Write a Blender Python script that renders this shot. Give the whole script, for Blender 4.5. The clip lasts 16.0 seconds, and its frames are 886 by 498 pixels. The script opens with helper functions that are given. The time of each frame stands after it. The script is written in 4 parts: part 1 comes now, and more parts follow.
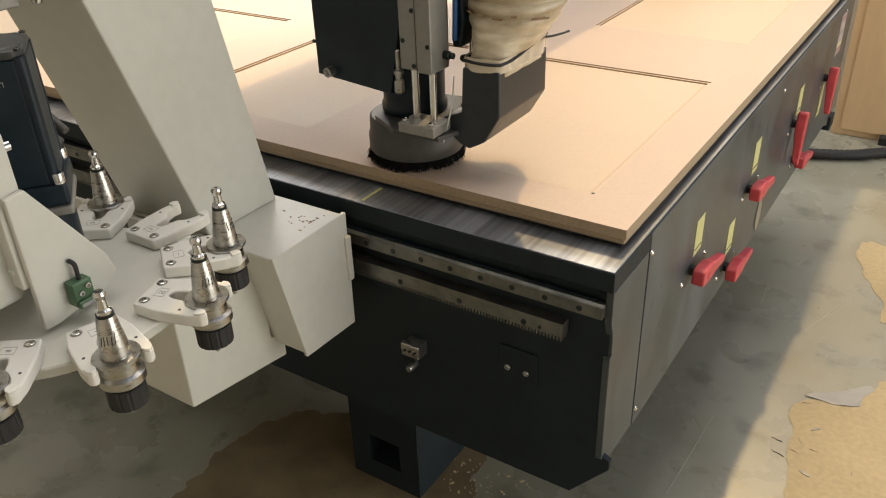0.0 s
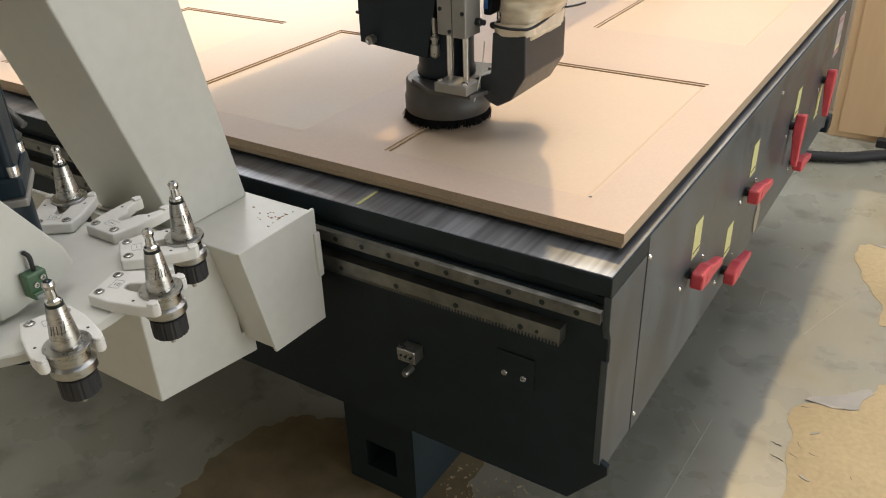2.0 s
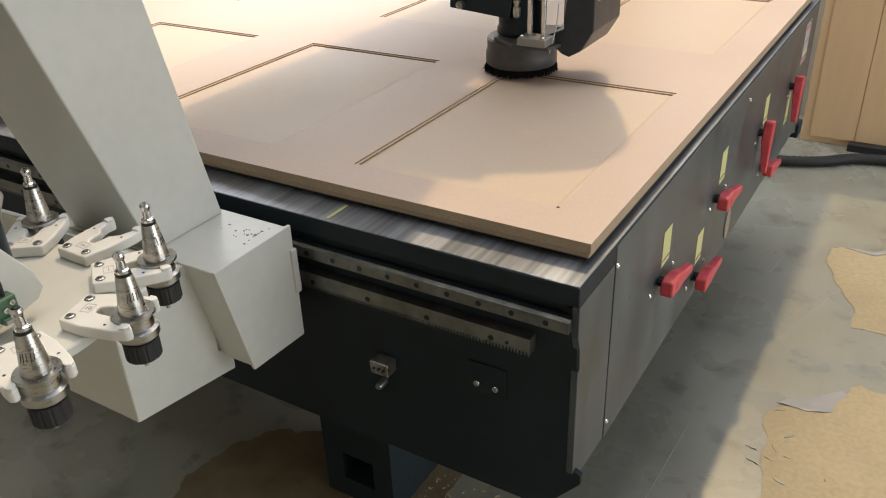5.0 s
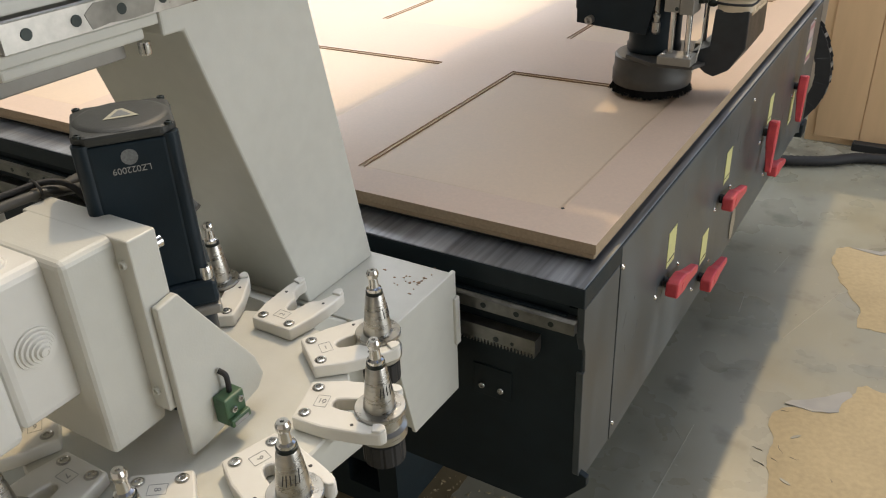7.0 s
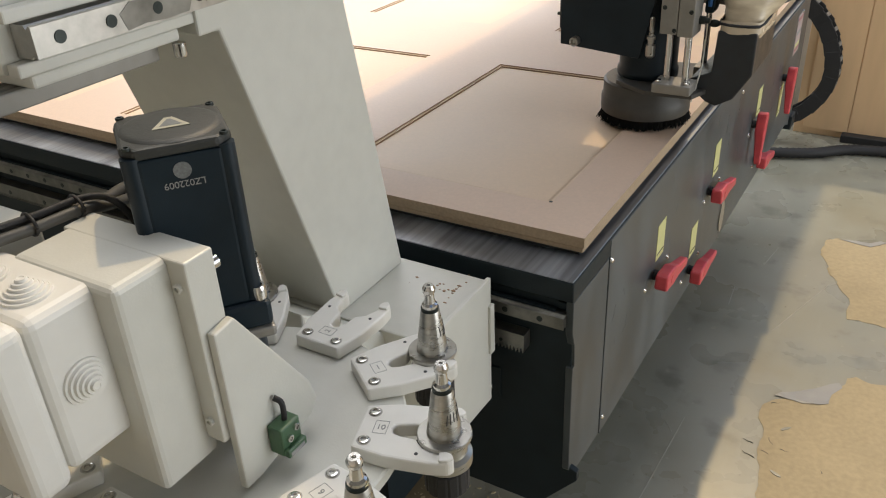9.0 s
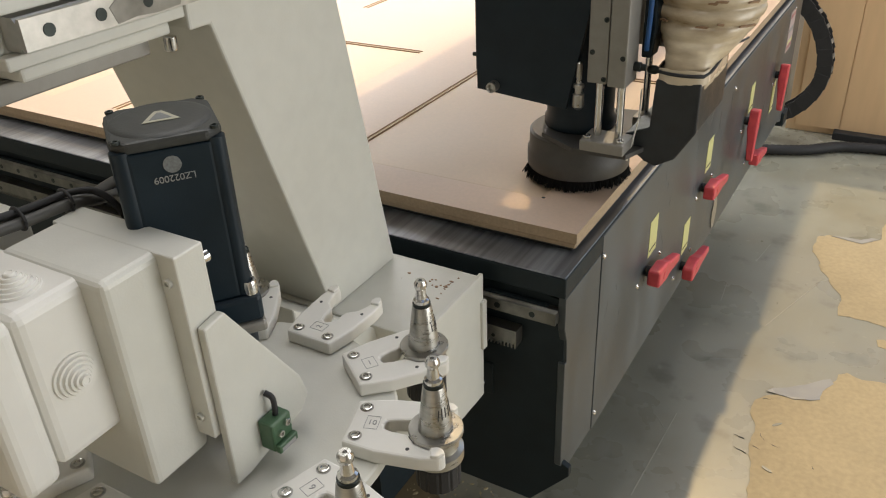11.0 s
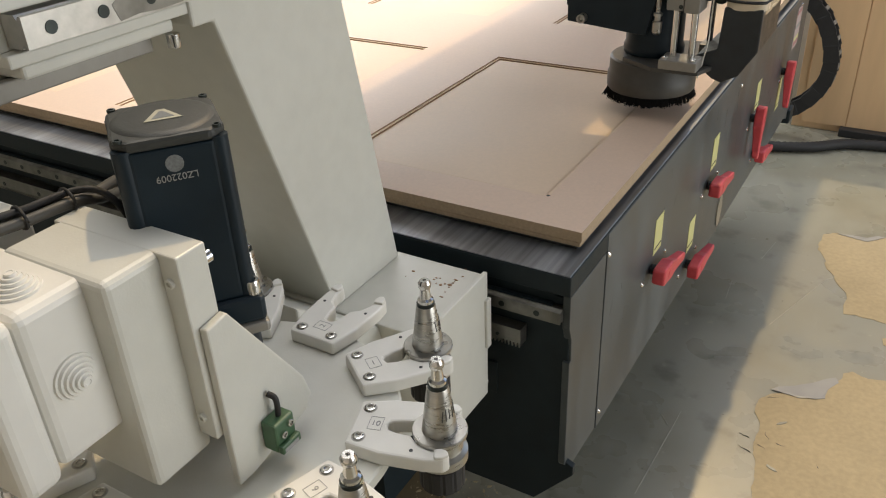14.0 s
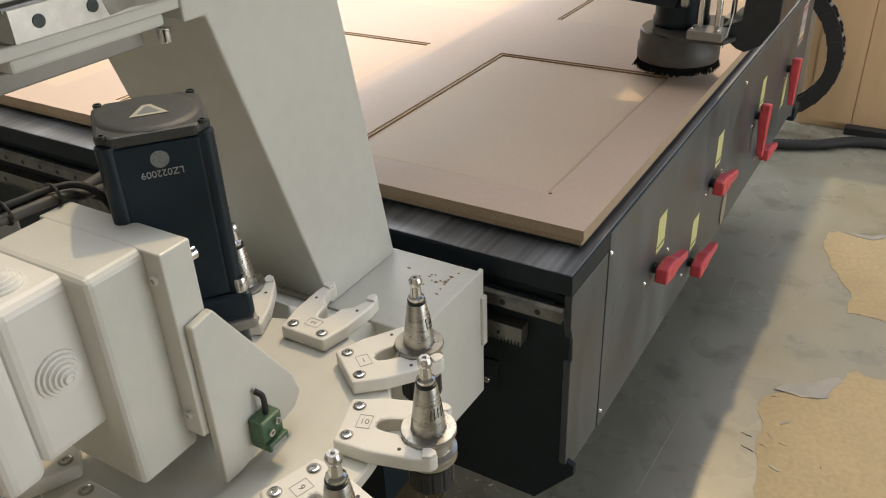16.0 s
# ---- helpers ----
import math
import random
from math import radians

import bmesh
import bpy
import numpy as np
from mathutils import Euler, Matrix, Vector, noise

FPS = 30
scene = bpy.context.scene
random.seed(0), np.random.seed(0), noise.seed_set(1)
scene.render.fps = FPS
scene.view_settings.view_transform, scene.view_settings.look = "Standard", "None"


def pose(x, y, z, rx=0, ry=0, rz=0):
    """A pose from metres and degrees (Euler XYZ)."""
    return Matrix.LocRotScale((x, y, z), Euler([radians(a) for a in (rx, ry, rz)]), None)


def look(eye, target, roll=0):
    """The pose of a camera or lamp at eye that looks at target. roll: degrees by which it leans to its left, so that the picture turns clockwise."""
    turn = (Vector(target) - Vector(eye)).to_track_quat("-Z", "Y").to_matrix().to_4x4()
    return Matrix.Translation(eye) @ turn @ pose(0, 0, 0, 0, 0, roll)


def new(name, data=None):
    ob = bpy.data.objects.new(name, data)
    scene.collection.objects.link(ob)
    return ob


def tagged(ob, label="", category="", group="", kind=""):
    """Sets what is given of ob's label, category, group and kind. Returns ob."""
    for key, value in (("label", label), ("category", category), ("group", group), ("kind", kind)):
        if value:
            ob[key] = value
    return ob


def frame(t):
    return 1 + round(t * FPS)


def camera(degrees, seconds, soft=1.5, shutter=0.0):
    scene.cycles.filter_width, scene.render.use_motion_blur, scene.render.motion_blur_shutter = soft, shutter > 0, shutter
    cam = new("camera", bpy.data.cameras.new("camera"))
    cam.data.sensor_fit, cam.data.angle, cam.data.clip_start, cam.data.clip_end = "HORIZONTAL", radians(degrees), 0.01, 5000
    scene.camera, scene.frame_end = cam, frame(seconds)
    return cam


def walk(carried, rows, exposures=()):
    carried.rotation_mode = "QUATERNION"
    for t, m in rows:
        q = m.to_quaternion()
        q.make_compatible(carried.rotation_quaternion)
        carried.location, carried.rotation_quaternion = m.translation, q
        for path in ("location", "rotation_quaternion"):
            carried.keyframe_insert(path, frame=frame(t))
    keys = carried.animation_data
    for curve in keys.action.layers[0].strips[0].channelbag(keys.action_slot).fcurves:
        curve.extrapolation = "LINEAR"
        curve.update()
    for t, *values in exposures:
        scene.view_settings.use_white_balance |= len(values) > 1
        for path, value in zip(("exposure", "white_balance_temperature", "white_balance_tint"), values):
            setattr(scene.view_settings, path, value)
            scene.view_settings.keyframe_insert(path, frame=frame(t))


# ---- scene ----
cam = camera(56.8, 16.0, soft=1.1)
PATH = [
    (0, (0.347, -1.002, 1.495), (-0.616, 0.438, 0.496), -2.1),
    (0.5, (0.351, -1.0, 1.499), (-0.622, 0.438, 0.505), -2.0),
    (1, (0.354, -0.999, 1.5), (-0.62, 0.44, 0.51), -2.0),
    (1.5, (0.354, -0.996, 1.5), (-0.617, 0.443, 0.508), -2.0),
    (2, (0.342, -0.989, 1.49), (-0.618, 0.457, 0.496), -2.1),
    (2.5, (0.346, -0.984, 1.495), (-0.605, 0.467, 0.498), -2.2),
    (3, (0.352, -0.977, 1.497), (-0.589, 0.48, 0.501), -2.4),
    (3.5, (0.356, -0.975, 1.496), (-0.57, 0.497, 0.508), -2.4),
    (4, (0.365, -0.976, 1.498), (-0.557, 0.501, 0.514), -2.3),
    (6.5, (0.359, -0.979, 1.499), (-0.585, 0.491, 0.526), -2.7),
    (7, (0.36, -0.977, 1.498), (-0.578, 0.496, 0.523), -2.8),
    (7.5, (0.362, -0.982, 1.5), (-0.572, 0.493, 0.525), -2.9),
    (8, (0.357, -0.97, 1.494), (-0.571, 0.504, 0.511), -2.8),
    (8.5, (0.36, -0.972, 1.494), (-0.564, 0.505, 0.51), -2.9),
    (9, (0.36, -0.966, 1.492), (-0.557, 0.512, 0.505), -2.9),
    (11.5, (0.362, -0.964, 1.49), (-0.538, 0.517, 0.492), -2.6),
    (12, (0.363, -0.955, 1.492), (-0.539, 0.52, 0.486), -2.6),
    (12.5, (0.363, -0.957, 1.492), (-0.54, 0.518, 0.486), -2.6),
    (13, (0.359, -0.958, 1.491), (-0.544, 0.514, 0.483), -2.5),
    (13.5, (0.36, -0.962, 1.493), (-0.545, 0.51, 0.487), -2.5),
    (14, (0.357, -0.959, 1.49), (-0.55, 0.514, 0.487), -2.6),
    (14.5, (0.355, -0.955, 1.489), (-0.553, 0.517, 0.484), -2.5),
    (15, (0.354, -0.953, 1.488), (-0.555, 0.517, 0.481), -2.6),
    (15.5, (0.356, -0.95, 1.49), (-0.556, 0.515, 0.48), -2.7),
    (16, (0.356, -0.948, 1.488), (-0.557, 0.516, 0.476), -2.5),
]
EXPOSURES = [(0, 0.20, 7250, 10), (1, 0.20, 7200, 10), (2, 0.18, 6700, 10), (3.5, 0.12, 6500, 10), (7, -0.03, 6500, 10), (9, 0.06, 6500, 10), (11.5, 0.20, 6850, 10), (13.3, 0.16, 6800, 10), (14, 0.03, 6650, 10), (16, -0.08, 6650, 10)]
walk(cam, [(t, look(e, g, r)) for t, e, g, r in PATH], EXPOSURES)

# ---- light ----
scene.view_settings.exposure = 0.12
world = bpy.data.worlds.new("world")
scene.world = world
world.use_nodes = True
SUN = Vector((0.160, -0.72, -1.0)).normalized()      # the way the sunlight travels
sky = world.node_tree.nodes.new("ShaderNodeTexSky")
sky.sky_type = "NISHITA"
sky.sun_disc = False
sky.sun_elevation = math.asin(-SUN.z)
sky.sun_rotation = math.atan2(-SUN.x, -SUN.y)
world.node_tree.links.new(sky.outputs[0], world.node_tree.nodes["Background"].inputs[0])
world.node_tree.nodes["Background"].inputs[1].default_value = 0.12
sun = new("sun", bpy.data.lights.new("sun", "SUN"))
sun.data.energy, sun.data.angle, sun.data.color = 1.42, radians(1.3), (1.0, 0.73, 0.38)
sun.matrix_world = look((0, 0, 4), Vector((0, 0, 4)) + SUN)


def opening_light(name, eye, target, sx, sy, watts, color):
    li = bpy.data.lights.new(name, "AREA")
    li.shape, li.size, li.size_y, li.energy, li.color = "RECTANGLE", sx, sy, watts, color
    ob = new(name, li)
    ob.matrix_world = look(eye, target)
    return ob


# fill lamp under an added, unseen roof opening; brightens upward faces
opening_light("skylight_glow", (-0.9, 1.2, 4.55), (-0.9, 1.2, 0), 3.0, 4.0, 106, (1.0, 0.98, 0.95))
opening_light("gate_glow", (3.95, 0.9, 1.4), (-0.2, 0.8, 1.2), 3.4, 2.4, 86, (0.98, 0.98, 0.97))
opening_light("window_glow", (-2.4, 3.28, 2.6), (-1.4, 0.0, 0.9), 4.0, 2.2, 135, (0.96, 0.965, 0.965))


# ---- materials ----
def material(name, color, rough=0.5, metal=0.0, vary=0.15, scale=30.0, bump=0.1, fine=300.0, spec=0.5, tint=None, coat=0.0, stretch=None, big=3.0):
    """Noise at two sizes for colour and roughness, with a fine relief."""
    m = bpy.data.materials.new(name)
    m.use_nodes = True
    n, l = m.node_tree.nodes, m.node_tree.links
    b = n["Principled BSDF"]
    b.inputs["Metallic"].default_value = metal
    b.inputs["Specular IOR Level"].default_value = spec
    b.inputs["Coat Weight"].default_value = coat
    co = n.new("ShaderNodeTexCoord")
    src = co.outputs["Object"]
    if stretch:
        mp = n.new("ShaderNodeMapping")
        mp.inputs["Scale"].default_value = stretch
        l.new(src, mp.inputs[0])
        src = mp.outputs[0]
    n1, n2 = n.new("ShaderNodeTexNoise"), n.new("ShaderNodeTexNoise")
    n1.inputs["Scale"].default_value, n1.inputs["Detail"].default_value = big, 6
    n2.inputs["Scale"].default_value, n2.inputs["Detail"].default_value = scale, 8
    l.new(src, n1.inputs["Vector"]), l.new(src, n2.inputs["Vector"])
    mix = n.new("ShaderNodeMath")
    mix.operation = "ADD"
    l.new(n1.outputs[0], mix.inputs[0]), l.new(n2.outputs[0], mix.inputs[1])
    ramp = n.new("ShaderNodeValToRGB")
    ramp.color_ramp.elements[0].position, ramp.color_ramp.elements[1].position = 0.7, 1.3
    half = n.new("ShaderNodeMapRange")
    half.inputs[1].default_value, half.inputs[2].default_value = 0.7, 1.3
    l.new(mix.outputs[0], half.inputs[0])
    ramp.color_ramp.elements[0].position, ramp.color_ramp.elements[1].position = 0.0, 1.0
    dark = [c * (1 - vary) for c in color]
    light = [min(1, c * (1 + vary)) for c in (tint or color)]
    ramp.color_ramp.elements[0].color, ramp.color_ramp.elements[1].color = (*dark, 1), (*light, 1)
    l.new(half.outputs[0], ramp.inputs[0]), l.new(ramp.outputs[0], b.inputs["Base Color"])
    r = n.new("ShaderNodeMapRange")
    r.inputs[3].default_value, r.inputs[4].default_value = max(0.02, rough - 0.08), min(1, rough + 0.08)
    l.new(half.outputs[0], r.inputs[0]), l.new(r.outputs[0], b.inputs["Roughness"])
    if bump:
        n3 = n.new("ShaderNodeTexNoise")
        n3.inputs["Scale"].default_value = fine
        l.new(src, n3.inputs["Vector"])
        bp = n.new("ShaderNodeBump")
        bp.inputs["Strength"].default_value, bp.inputs["Distance"].default_value = bump, 0.001
        l.new(n3.outputs[0], bp.inputs["Height"]), l.new(bp.outputs[0], b.inputs["Normal"])
    return m


WHITE = material("white_paint", (0.63, 0.625, 0.565), 0.36, vary=0.04, scale=40, bump=0.12, fine=500)
BLACK = material("black_paint", (0.0130, 0.0205, 0.0245), 0.48, spec=0.25, vary=0.3, scale=25, bump=0.15, fine=400)
SIDE = material("dark_grey_paint", (0.050, 0.060, 0.064), 0.38, tint=(0.080, 0.091, 0.095), vary=0.35, spec=0.4, scale=14, bump=0.12, fine=400, big=5, stretch=(1, 1, 0.4))
GREASED = material("greased_steel", (0.20, 0.195, 0.175), 0.36, 0.85, vary=0.35, scale=40, bump=0.1, big=12)
BEDSTEEL = material("machined_bed", (0.30, 0.32, 0.35), 0.42, 0.75, vary=0.38, scale=75, bump=0.10, fine=160, stretch=(1.6, 0.05, 1), big=14)
STEEL = material("rail_steel", (0.42, 0.41, 0.38), 0.32, 0.9, vary=0.25, scale=60, bump=0.08)
CHROME = material("bright_steel", (0.72, 0.71, 0.69), 0.16, 1.0, vary=0.1, scale=80, bump=0.03)
TAPER = material("ground_taper", (0.46, 0.45, 0.42), 0.30, 1.0, vary=0.2, scale=60, bump=0.05, stretch=(1, 1, 5))
DARKSTEEL = material("dark_steel", (0.04, 0.048, 0.046), 0.35, 0.8, vary=0.3, scale=60)
MDF = material("mdf_face", (0.585, 0.446, 0.345), 0.62, vary=0.06, scale=180, bump=0.08, fine=900, big=2.2)
MILLED = material("milled_mdf", (0.610, 0.474, 0.345), 0.6, vary=0.05, scale=150, bump=0.1, fine=900)
MDFEDGE = material("mdf_edge", (0.41, 0.31, 0.205), 0.8, vary=0.15, scale=200, bump=0.4, fine=700)
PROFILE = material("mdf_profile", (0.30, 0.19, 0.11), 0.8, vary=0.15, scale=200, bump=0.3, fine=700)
NYLON = material("white_nylon", (0.755, 0.74, 0.685), 0.42, vary=0.03, scale=50, bump=0.05)
MOTOR = material("motor_black", (0.0085, 0.018, 0.026), 0.42, spec=0.3, vary=0.3, scale=20, bump=0.08, fine=600)
MOTORTOP = material("motor_cap", (0.034, 0.036, 0.033), 0.5, vary=0.15, scale=40, bump=0.2, fine=600)
RED = material("red_plastic", (0.56, 0.055, 0.075), 0.40, vary=0.12, scale=50, bump=0.05, tint=(0.64, 0.08, 0.09))
YELLOW = material("yellow_label", (0.62, 0.61, 0.27), 0.5, vary=0.08, scale=60, bump=0)
PAPER = material("white_label", (0.46, 0.37, 0.36), 0.5, vary=0.05, bump=0)
RUBBER = material("black_rubber", (0.018, 0.018, 0.019), 0.6, vary=0.3, scale=60, bump=0.3)
BRISTLE = material("black_bristle", (0.005, 0.005, 0.005), 0.85, vary=0.3, bump=0, spec=0.15)
HOOD = material("hood_black", (0.018, 0.023, 0.028), 0.36, vary=0.3, scale=40, bump=0.2, fine=500)
CABLE = material("grey_cable", (0.075, 0.073, 0.066), 0.5, vary=0.2, scale=60, bump=0.1)
HOODTOP = material("hood_grey", (0.052, 0.051, 0.048), 0.45, vary=0.25, scale=40, bump=0.2)
ALU = material("grey_aluminium", (0.27, 0.26, 0.235), 0.45, 0.3, vary=0.1, scale=60, bump=0.1)
HOSE = material("cream_hose", (0.42, 0.31, 0.18), 0.34, vary=0.18, scale=14, bump=0.25, fine=60, big=7, coat=0.35, tint=(0.68, 0.60, 0.45), stretch=(1, 1, 3))
TAPE = material("clear_tape", (0.66, 0.57, 0.44), 0.22, vary=0.15, scale=25, bump=0.3, fine=120, coat=0.6)
GREEN = material("green_plastic", (0.06, 0.13, 0.065), 0.45, vary=0.2, scale=60, bump=0.1)
WOOD = material("ply_panel", (0.66, 0.45, 0.255), 0.6, vary=0.05, scale=9, bump=0.06, stretch=(4, 4, 0.5), big=1.4)
WALLM = material("plaster", (0.55, 0.50, 0.43), 0.85, vary=0.1, scale=8, bump=0.2)
ROOFM = material("roof_sheet", (0.35, 0.35, 0.34), 0.7, vary=0.1, scale=5, bump=0.1)
INK = material("dark_print", (0.05, 0.05, 0.05), 0.6, vary=0.1, bump=0)
PRINT = material("grey_print", (0.30, 0.30, 0.29), 0.5, vary=0.1, bump=0)
DUST = material("pale_dust", (0.14, 0.15, 0.148), 0.8, vary=0.4, scale=120, bump=0)
FADED = material("faded_red_print", (0.42, 0.20, 0.20), 0.5, vary=0.15, bump=0)
BADGE = material("grey_badge", (0.17, 0.18, 0.18), 0.4, vary=0.35, scale=500, bump=0)
STICKER = material("pale_sticker", (0.46, 0.44, 0.34), 0.4, vary=0.15, scale=300, bump=0)
BLUE = material("blue_plastic", (0.02, 0.10, 0.30), 0.35, vary=0.1, bump=0)
PEEL = material("bare_screed", (0.43, 0.35, 0.215), 0.85, vary=0.13, scale=70, bump=0.25, fine=300, big=4)
FLAP = material("pale_floor_paint", (0.31, 0.31, 0.30), 0.35, vary=0.1, scale=20, bump=0.2, fine=60)
STAIN = material("brown_dust", (0.165, 0.125, 0.068), 0.6, vary=0.25, scale=14, bump=0.2, fine=120, big=4.2, tint=(0.18, 0.14, 0.08))
SCRATCH = material("pale_scratch", (0.42, 0.40, 0.35), 0.6, vary=0.1)
FLAKE = material("flake_edge", (0.12, 0.115, 0.095), 0.6, vary=0.2, bump=0)


def floor_paint():
    """Worn grey floor paint: wide clouds, wiped streaks, dark blotches and pale grit."""
    m = bpy.data.materials.new("grey_floor_paint")
    m.use_nodes = True
    n, l = m.node_tree.nodes, m.node_tree.links
    b = n["Principled BSDF"]
    co = n.new("ShaderNodeTexCoord").outputs["Object"]

    def cloud(scale, detail, lo, hi, stretch=None, turn=0.0):
        src = co
        if stretch:
            mp = n.new("ShaderNodeMapping")
            mp.inputs["Scale"].default_value, mp.inputs["Rotation"].default_value = stretch, (0, 0, turn)
            l.new(src, mp.inputs[0])
            src = mp.outputs[0]
        t = n.new("ShaderNodeTexNoise")
        t.inputs["Scale"].default_value, t.inputs["Detail"].default_value = scale, detail
        l.new(src, t.inputs["Vector"])
        r = n.new("ShaderNodeMapRange")
        r.interpolation_type = "SMOOTHSTEP"
        r.inputs[1].default_value, r.inputs[2].default_value = lo, hi
        l.new(t.outputs[0], r.inputs[0])
        return r.outputs[0]

    def over(base, color, fac, amount):
        x = n.new("ShaderNodeMix")
        x.data_type = "RGBA"
        k = n.new("ShaderNodeMath")
        k.operation = "MULTIPLY"
        k.inputs[1].default_value = amount
        l.new(fac, k.inputs[0]), l.new(k.outputs[0], x.inputs[0])
        if isinstance(base, tuple):
            x.inputs[6].default_value = base
        else:
            l.new(base, x.inputs[6])
        x.inputs[7].default_value = color
        return x.outputs[2]

    c = over((0.262, 0.262, 0.212, 1), (0.310, 0.306, 0.254, 1), cloud(1.7, 3, 0.40, 0.62), 1.0)
    c = over(c, (0.210, 0.180, 0.115, 1), cloud(2.6, 5, 0.46, 0.70), 0.4)
    c = over(c, (0.120, 0.122, 0.100, 1), cloud(7.5, 5, 0.54, 0.70), 0.55)
    c = over(c, (0.33, 0.33, 0.30, 1), cloud(5.0, 4, 0.58, 0.76, (3.2, 0.8, 1), 0.25), 0.4)
    c = over(c, (0.40, 0.37, 0.30, 1), cloud(26, 3, 0.66, 0.74), 0.5)
    c = over(c, (0.09, 0.09, 0.075, 1), cloud(60, 3, 0.70, 0.76), 0.6)
    l.new(c, b.inputs["Base Color"])
    r = n.new("ShaderNodeMapRange")
    r.inputs[3].default_value, r.inputs[4].default_value = 0.24, 0.42
    l.new(cloud(4.0, 5, 0.35, 0.65), r.inputs[0]), l.new(r.outputs[0], b.inputs["Roughness"])
    t = n.new("ShaderNodeTexNoise")
    t.inputs["Scale"].default_value = 70
    l.new(co, t.inputs["Vector"])
    bp = n.new("ShaderNodeBump")
    bp.inputs["Strength"].default_value, bp.inputs["Distance"].default_value = 0.12, 0.001
    l.new(t.outputs[0], bp.inputs["Height"]), l.new(bp.outputs[0], b.inputs["Normal"])
    return m


FLOORM = floor_paint()


# ---- mesh helpers ----
def box(bm, x0, x1, y0, y1, z0, z1, bevel=0.0, seg=2):
    vs = [bm.verts.new((x, y, z)) for z in (z0, z1) for y in (y0, y1) for x in (x0, x1)]
    fs = [bm.faces.new([vs[i] for i in q]) for q in ((0, 2, 3, 1), (4, 5, 7, 6), (0, 1, 5, 4), (2, 6, 7, 3), (0, 4, 6, 2), (1, 3, 7, 5))]
    if bevel:
        es = list({e for f in fs for e in f.edges})
        bmesh.ops.bevel(bm, geom=es, offset=bevel, segments=seg, affect="EDGES", profile=0.5)
    return vs


def prism(bm, pts, axis, a, b, bevel=0.0, seg=2):
    """A solid of the outline pts (two coordinates, in the order of the axes left) from a to b along axis."""
    def at(p, h):
        return {"x": (h, p[0], p[1]), "y": (p[0], h, p[1]), "z": (p[0], p[1], h)}[axis]
    lo = [bm.verts.new(at(p, a)) for p in pts]
    hi = [bm.verts.new(at(p, b)) for p in pts]
    n = len(pts)
    fs = [bm.faces.new(lo), bm.faces.new(hi[::-1])]
    for i in range(n):
        j = (i + 1) % n
        fs.append(bm.faces.new((lo[j], lo[i], hi[i], hi[j])))
    bmesh.ops.recalc_face_normals(bm, faces=fs)
    if bevel:
        es = list({e for f in fs for e in f.edges})
        bmesh.ops.bevel(bm, geom=es, offset=bevel, segments=seg, affect="EDGES", profile=0.5)


def lathe(bm, prof, cx=0, cy=0, cz=0, n=28, axis="z", caps=True):
    """A body of revolution of (radius, height) pairs."""
    rings = []
    for r, h in prof:
        ring = []
        for i in range(n):
            a = 2 * math.pi * i / n
            c, s = r * math.cos(a), r * math.sin(a)
            p = {"z": (c, s, h), "x": (h, c, s), "y": (c, h, s)}[axis]
            ring.append(bm.verts.new((p[0] + cx, p[1] + cy, p[2] + cz)))
        rings.append(ring)
    fs = []
    for p, q in zip(rings, rings[1:]):
        for i in range(n):
            j = (i + 1) % n
            fs.append(bm.faces.new((p[i], p[j], q[j], q[i])))
    if caps:
        fs += [bm.faces.new(rings[0][::-1]), bm.faces.new(rings[-1])]
    for f in fs:
        f.smooth = True
    last = len(prof) - 1
    for i, ring in enumerate(rings):
        if 0 < i < last:
            a = Vector(prof[i]) - Vector(prof[i - 1])
            c = Vector(prof[i + 1]) - Vector(prof[i])
            sharp = a.length > 0 and c.length > 0 and a.angle(c) > 0.6
        else:
            sharp = caps
        if sharp:
            for k in range(n):
                e = bm.edges.get((ring[k], ring[(k + 1) % n]))
                if e:
                    e.smooth = False
    bmesh.ops.recalc_face_normals(bm, faces=fs)


def tube(bm, pts, r, n=10, wave=0.0):
    """A round tube along pts; wave makes it ribbed."""
    P = [Vector(p) for p in pts]
    rings = []
    for i, p in enumerate(P):
        d = (P[min(i + 1, len(P) - 1)] - P[max(i - 1, 0)]).normalized()
        u = d.cross(Vector((0.3, 0.2, 1))).normalized()
        v = d.cross(u)
        rr = r + (wave if i % 2 else 0)
        rings.append([bm.verts.new(p + (u * math.cos(a) + v * math.sin(a)) * rr) for a in (2 * math.pi * k / n for k in range(n))])
    for a, b in zip(rings, rings[1:]):
        for i in range(n):
            j = (i + 1) % n
            bm.faces.new((a[i], a[j], b[j], b[i])).smooth = True
    bm.faces.new(rings[0][::-1]), bm.faces.new(rings[-1])
    bmesh.ops.recalc_face_normals(bm, faces=bm.faces[:])


def curve_points(ctrl, n):
    """A smooth line through control points."""
    P = [Vector(c) for c in ctrl]
    P = [2 * P[0] - P[1]] + P + [2 * P[-1] - P[-2]]
    out = []
    k = len(P) - 3
    for i in range(n + 1):
        f = i / n * k
        j = min(int(f), k - 1)
        t = f - j
        a, b, c, d = P[j:j + 4]
        out.append(0.5 * ((2 * b) + (c - a) * t + (2 * a - 5 * b + 4 * c - d) * t * t + (3 * b - a - 3 * c + d) * t ** 3))
    return out


def turned(bm, m, since=0):
    vs = list(bm.verts)[since:]
    bmesh.ops.transform(bm, matrix=m, verts=vs)


def thing(name, at, label, category, group="", kind=""):
    ob = new(name)
    ob.empty_display_size = 0.05
    ob.location = at
    return tagged(ob, label, category, group, kind)


def origin(ob):
    o = Vector((0, 0, 0))
    while ob:
        o += ob.location
        ob = ob.parent
    return o


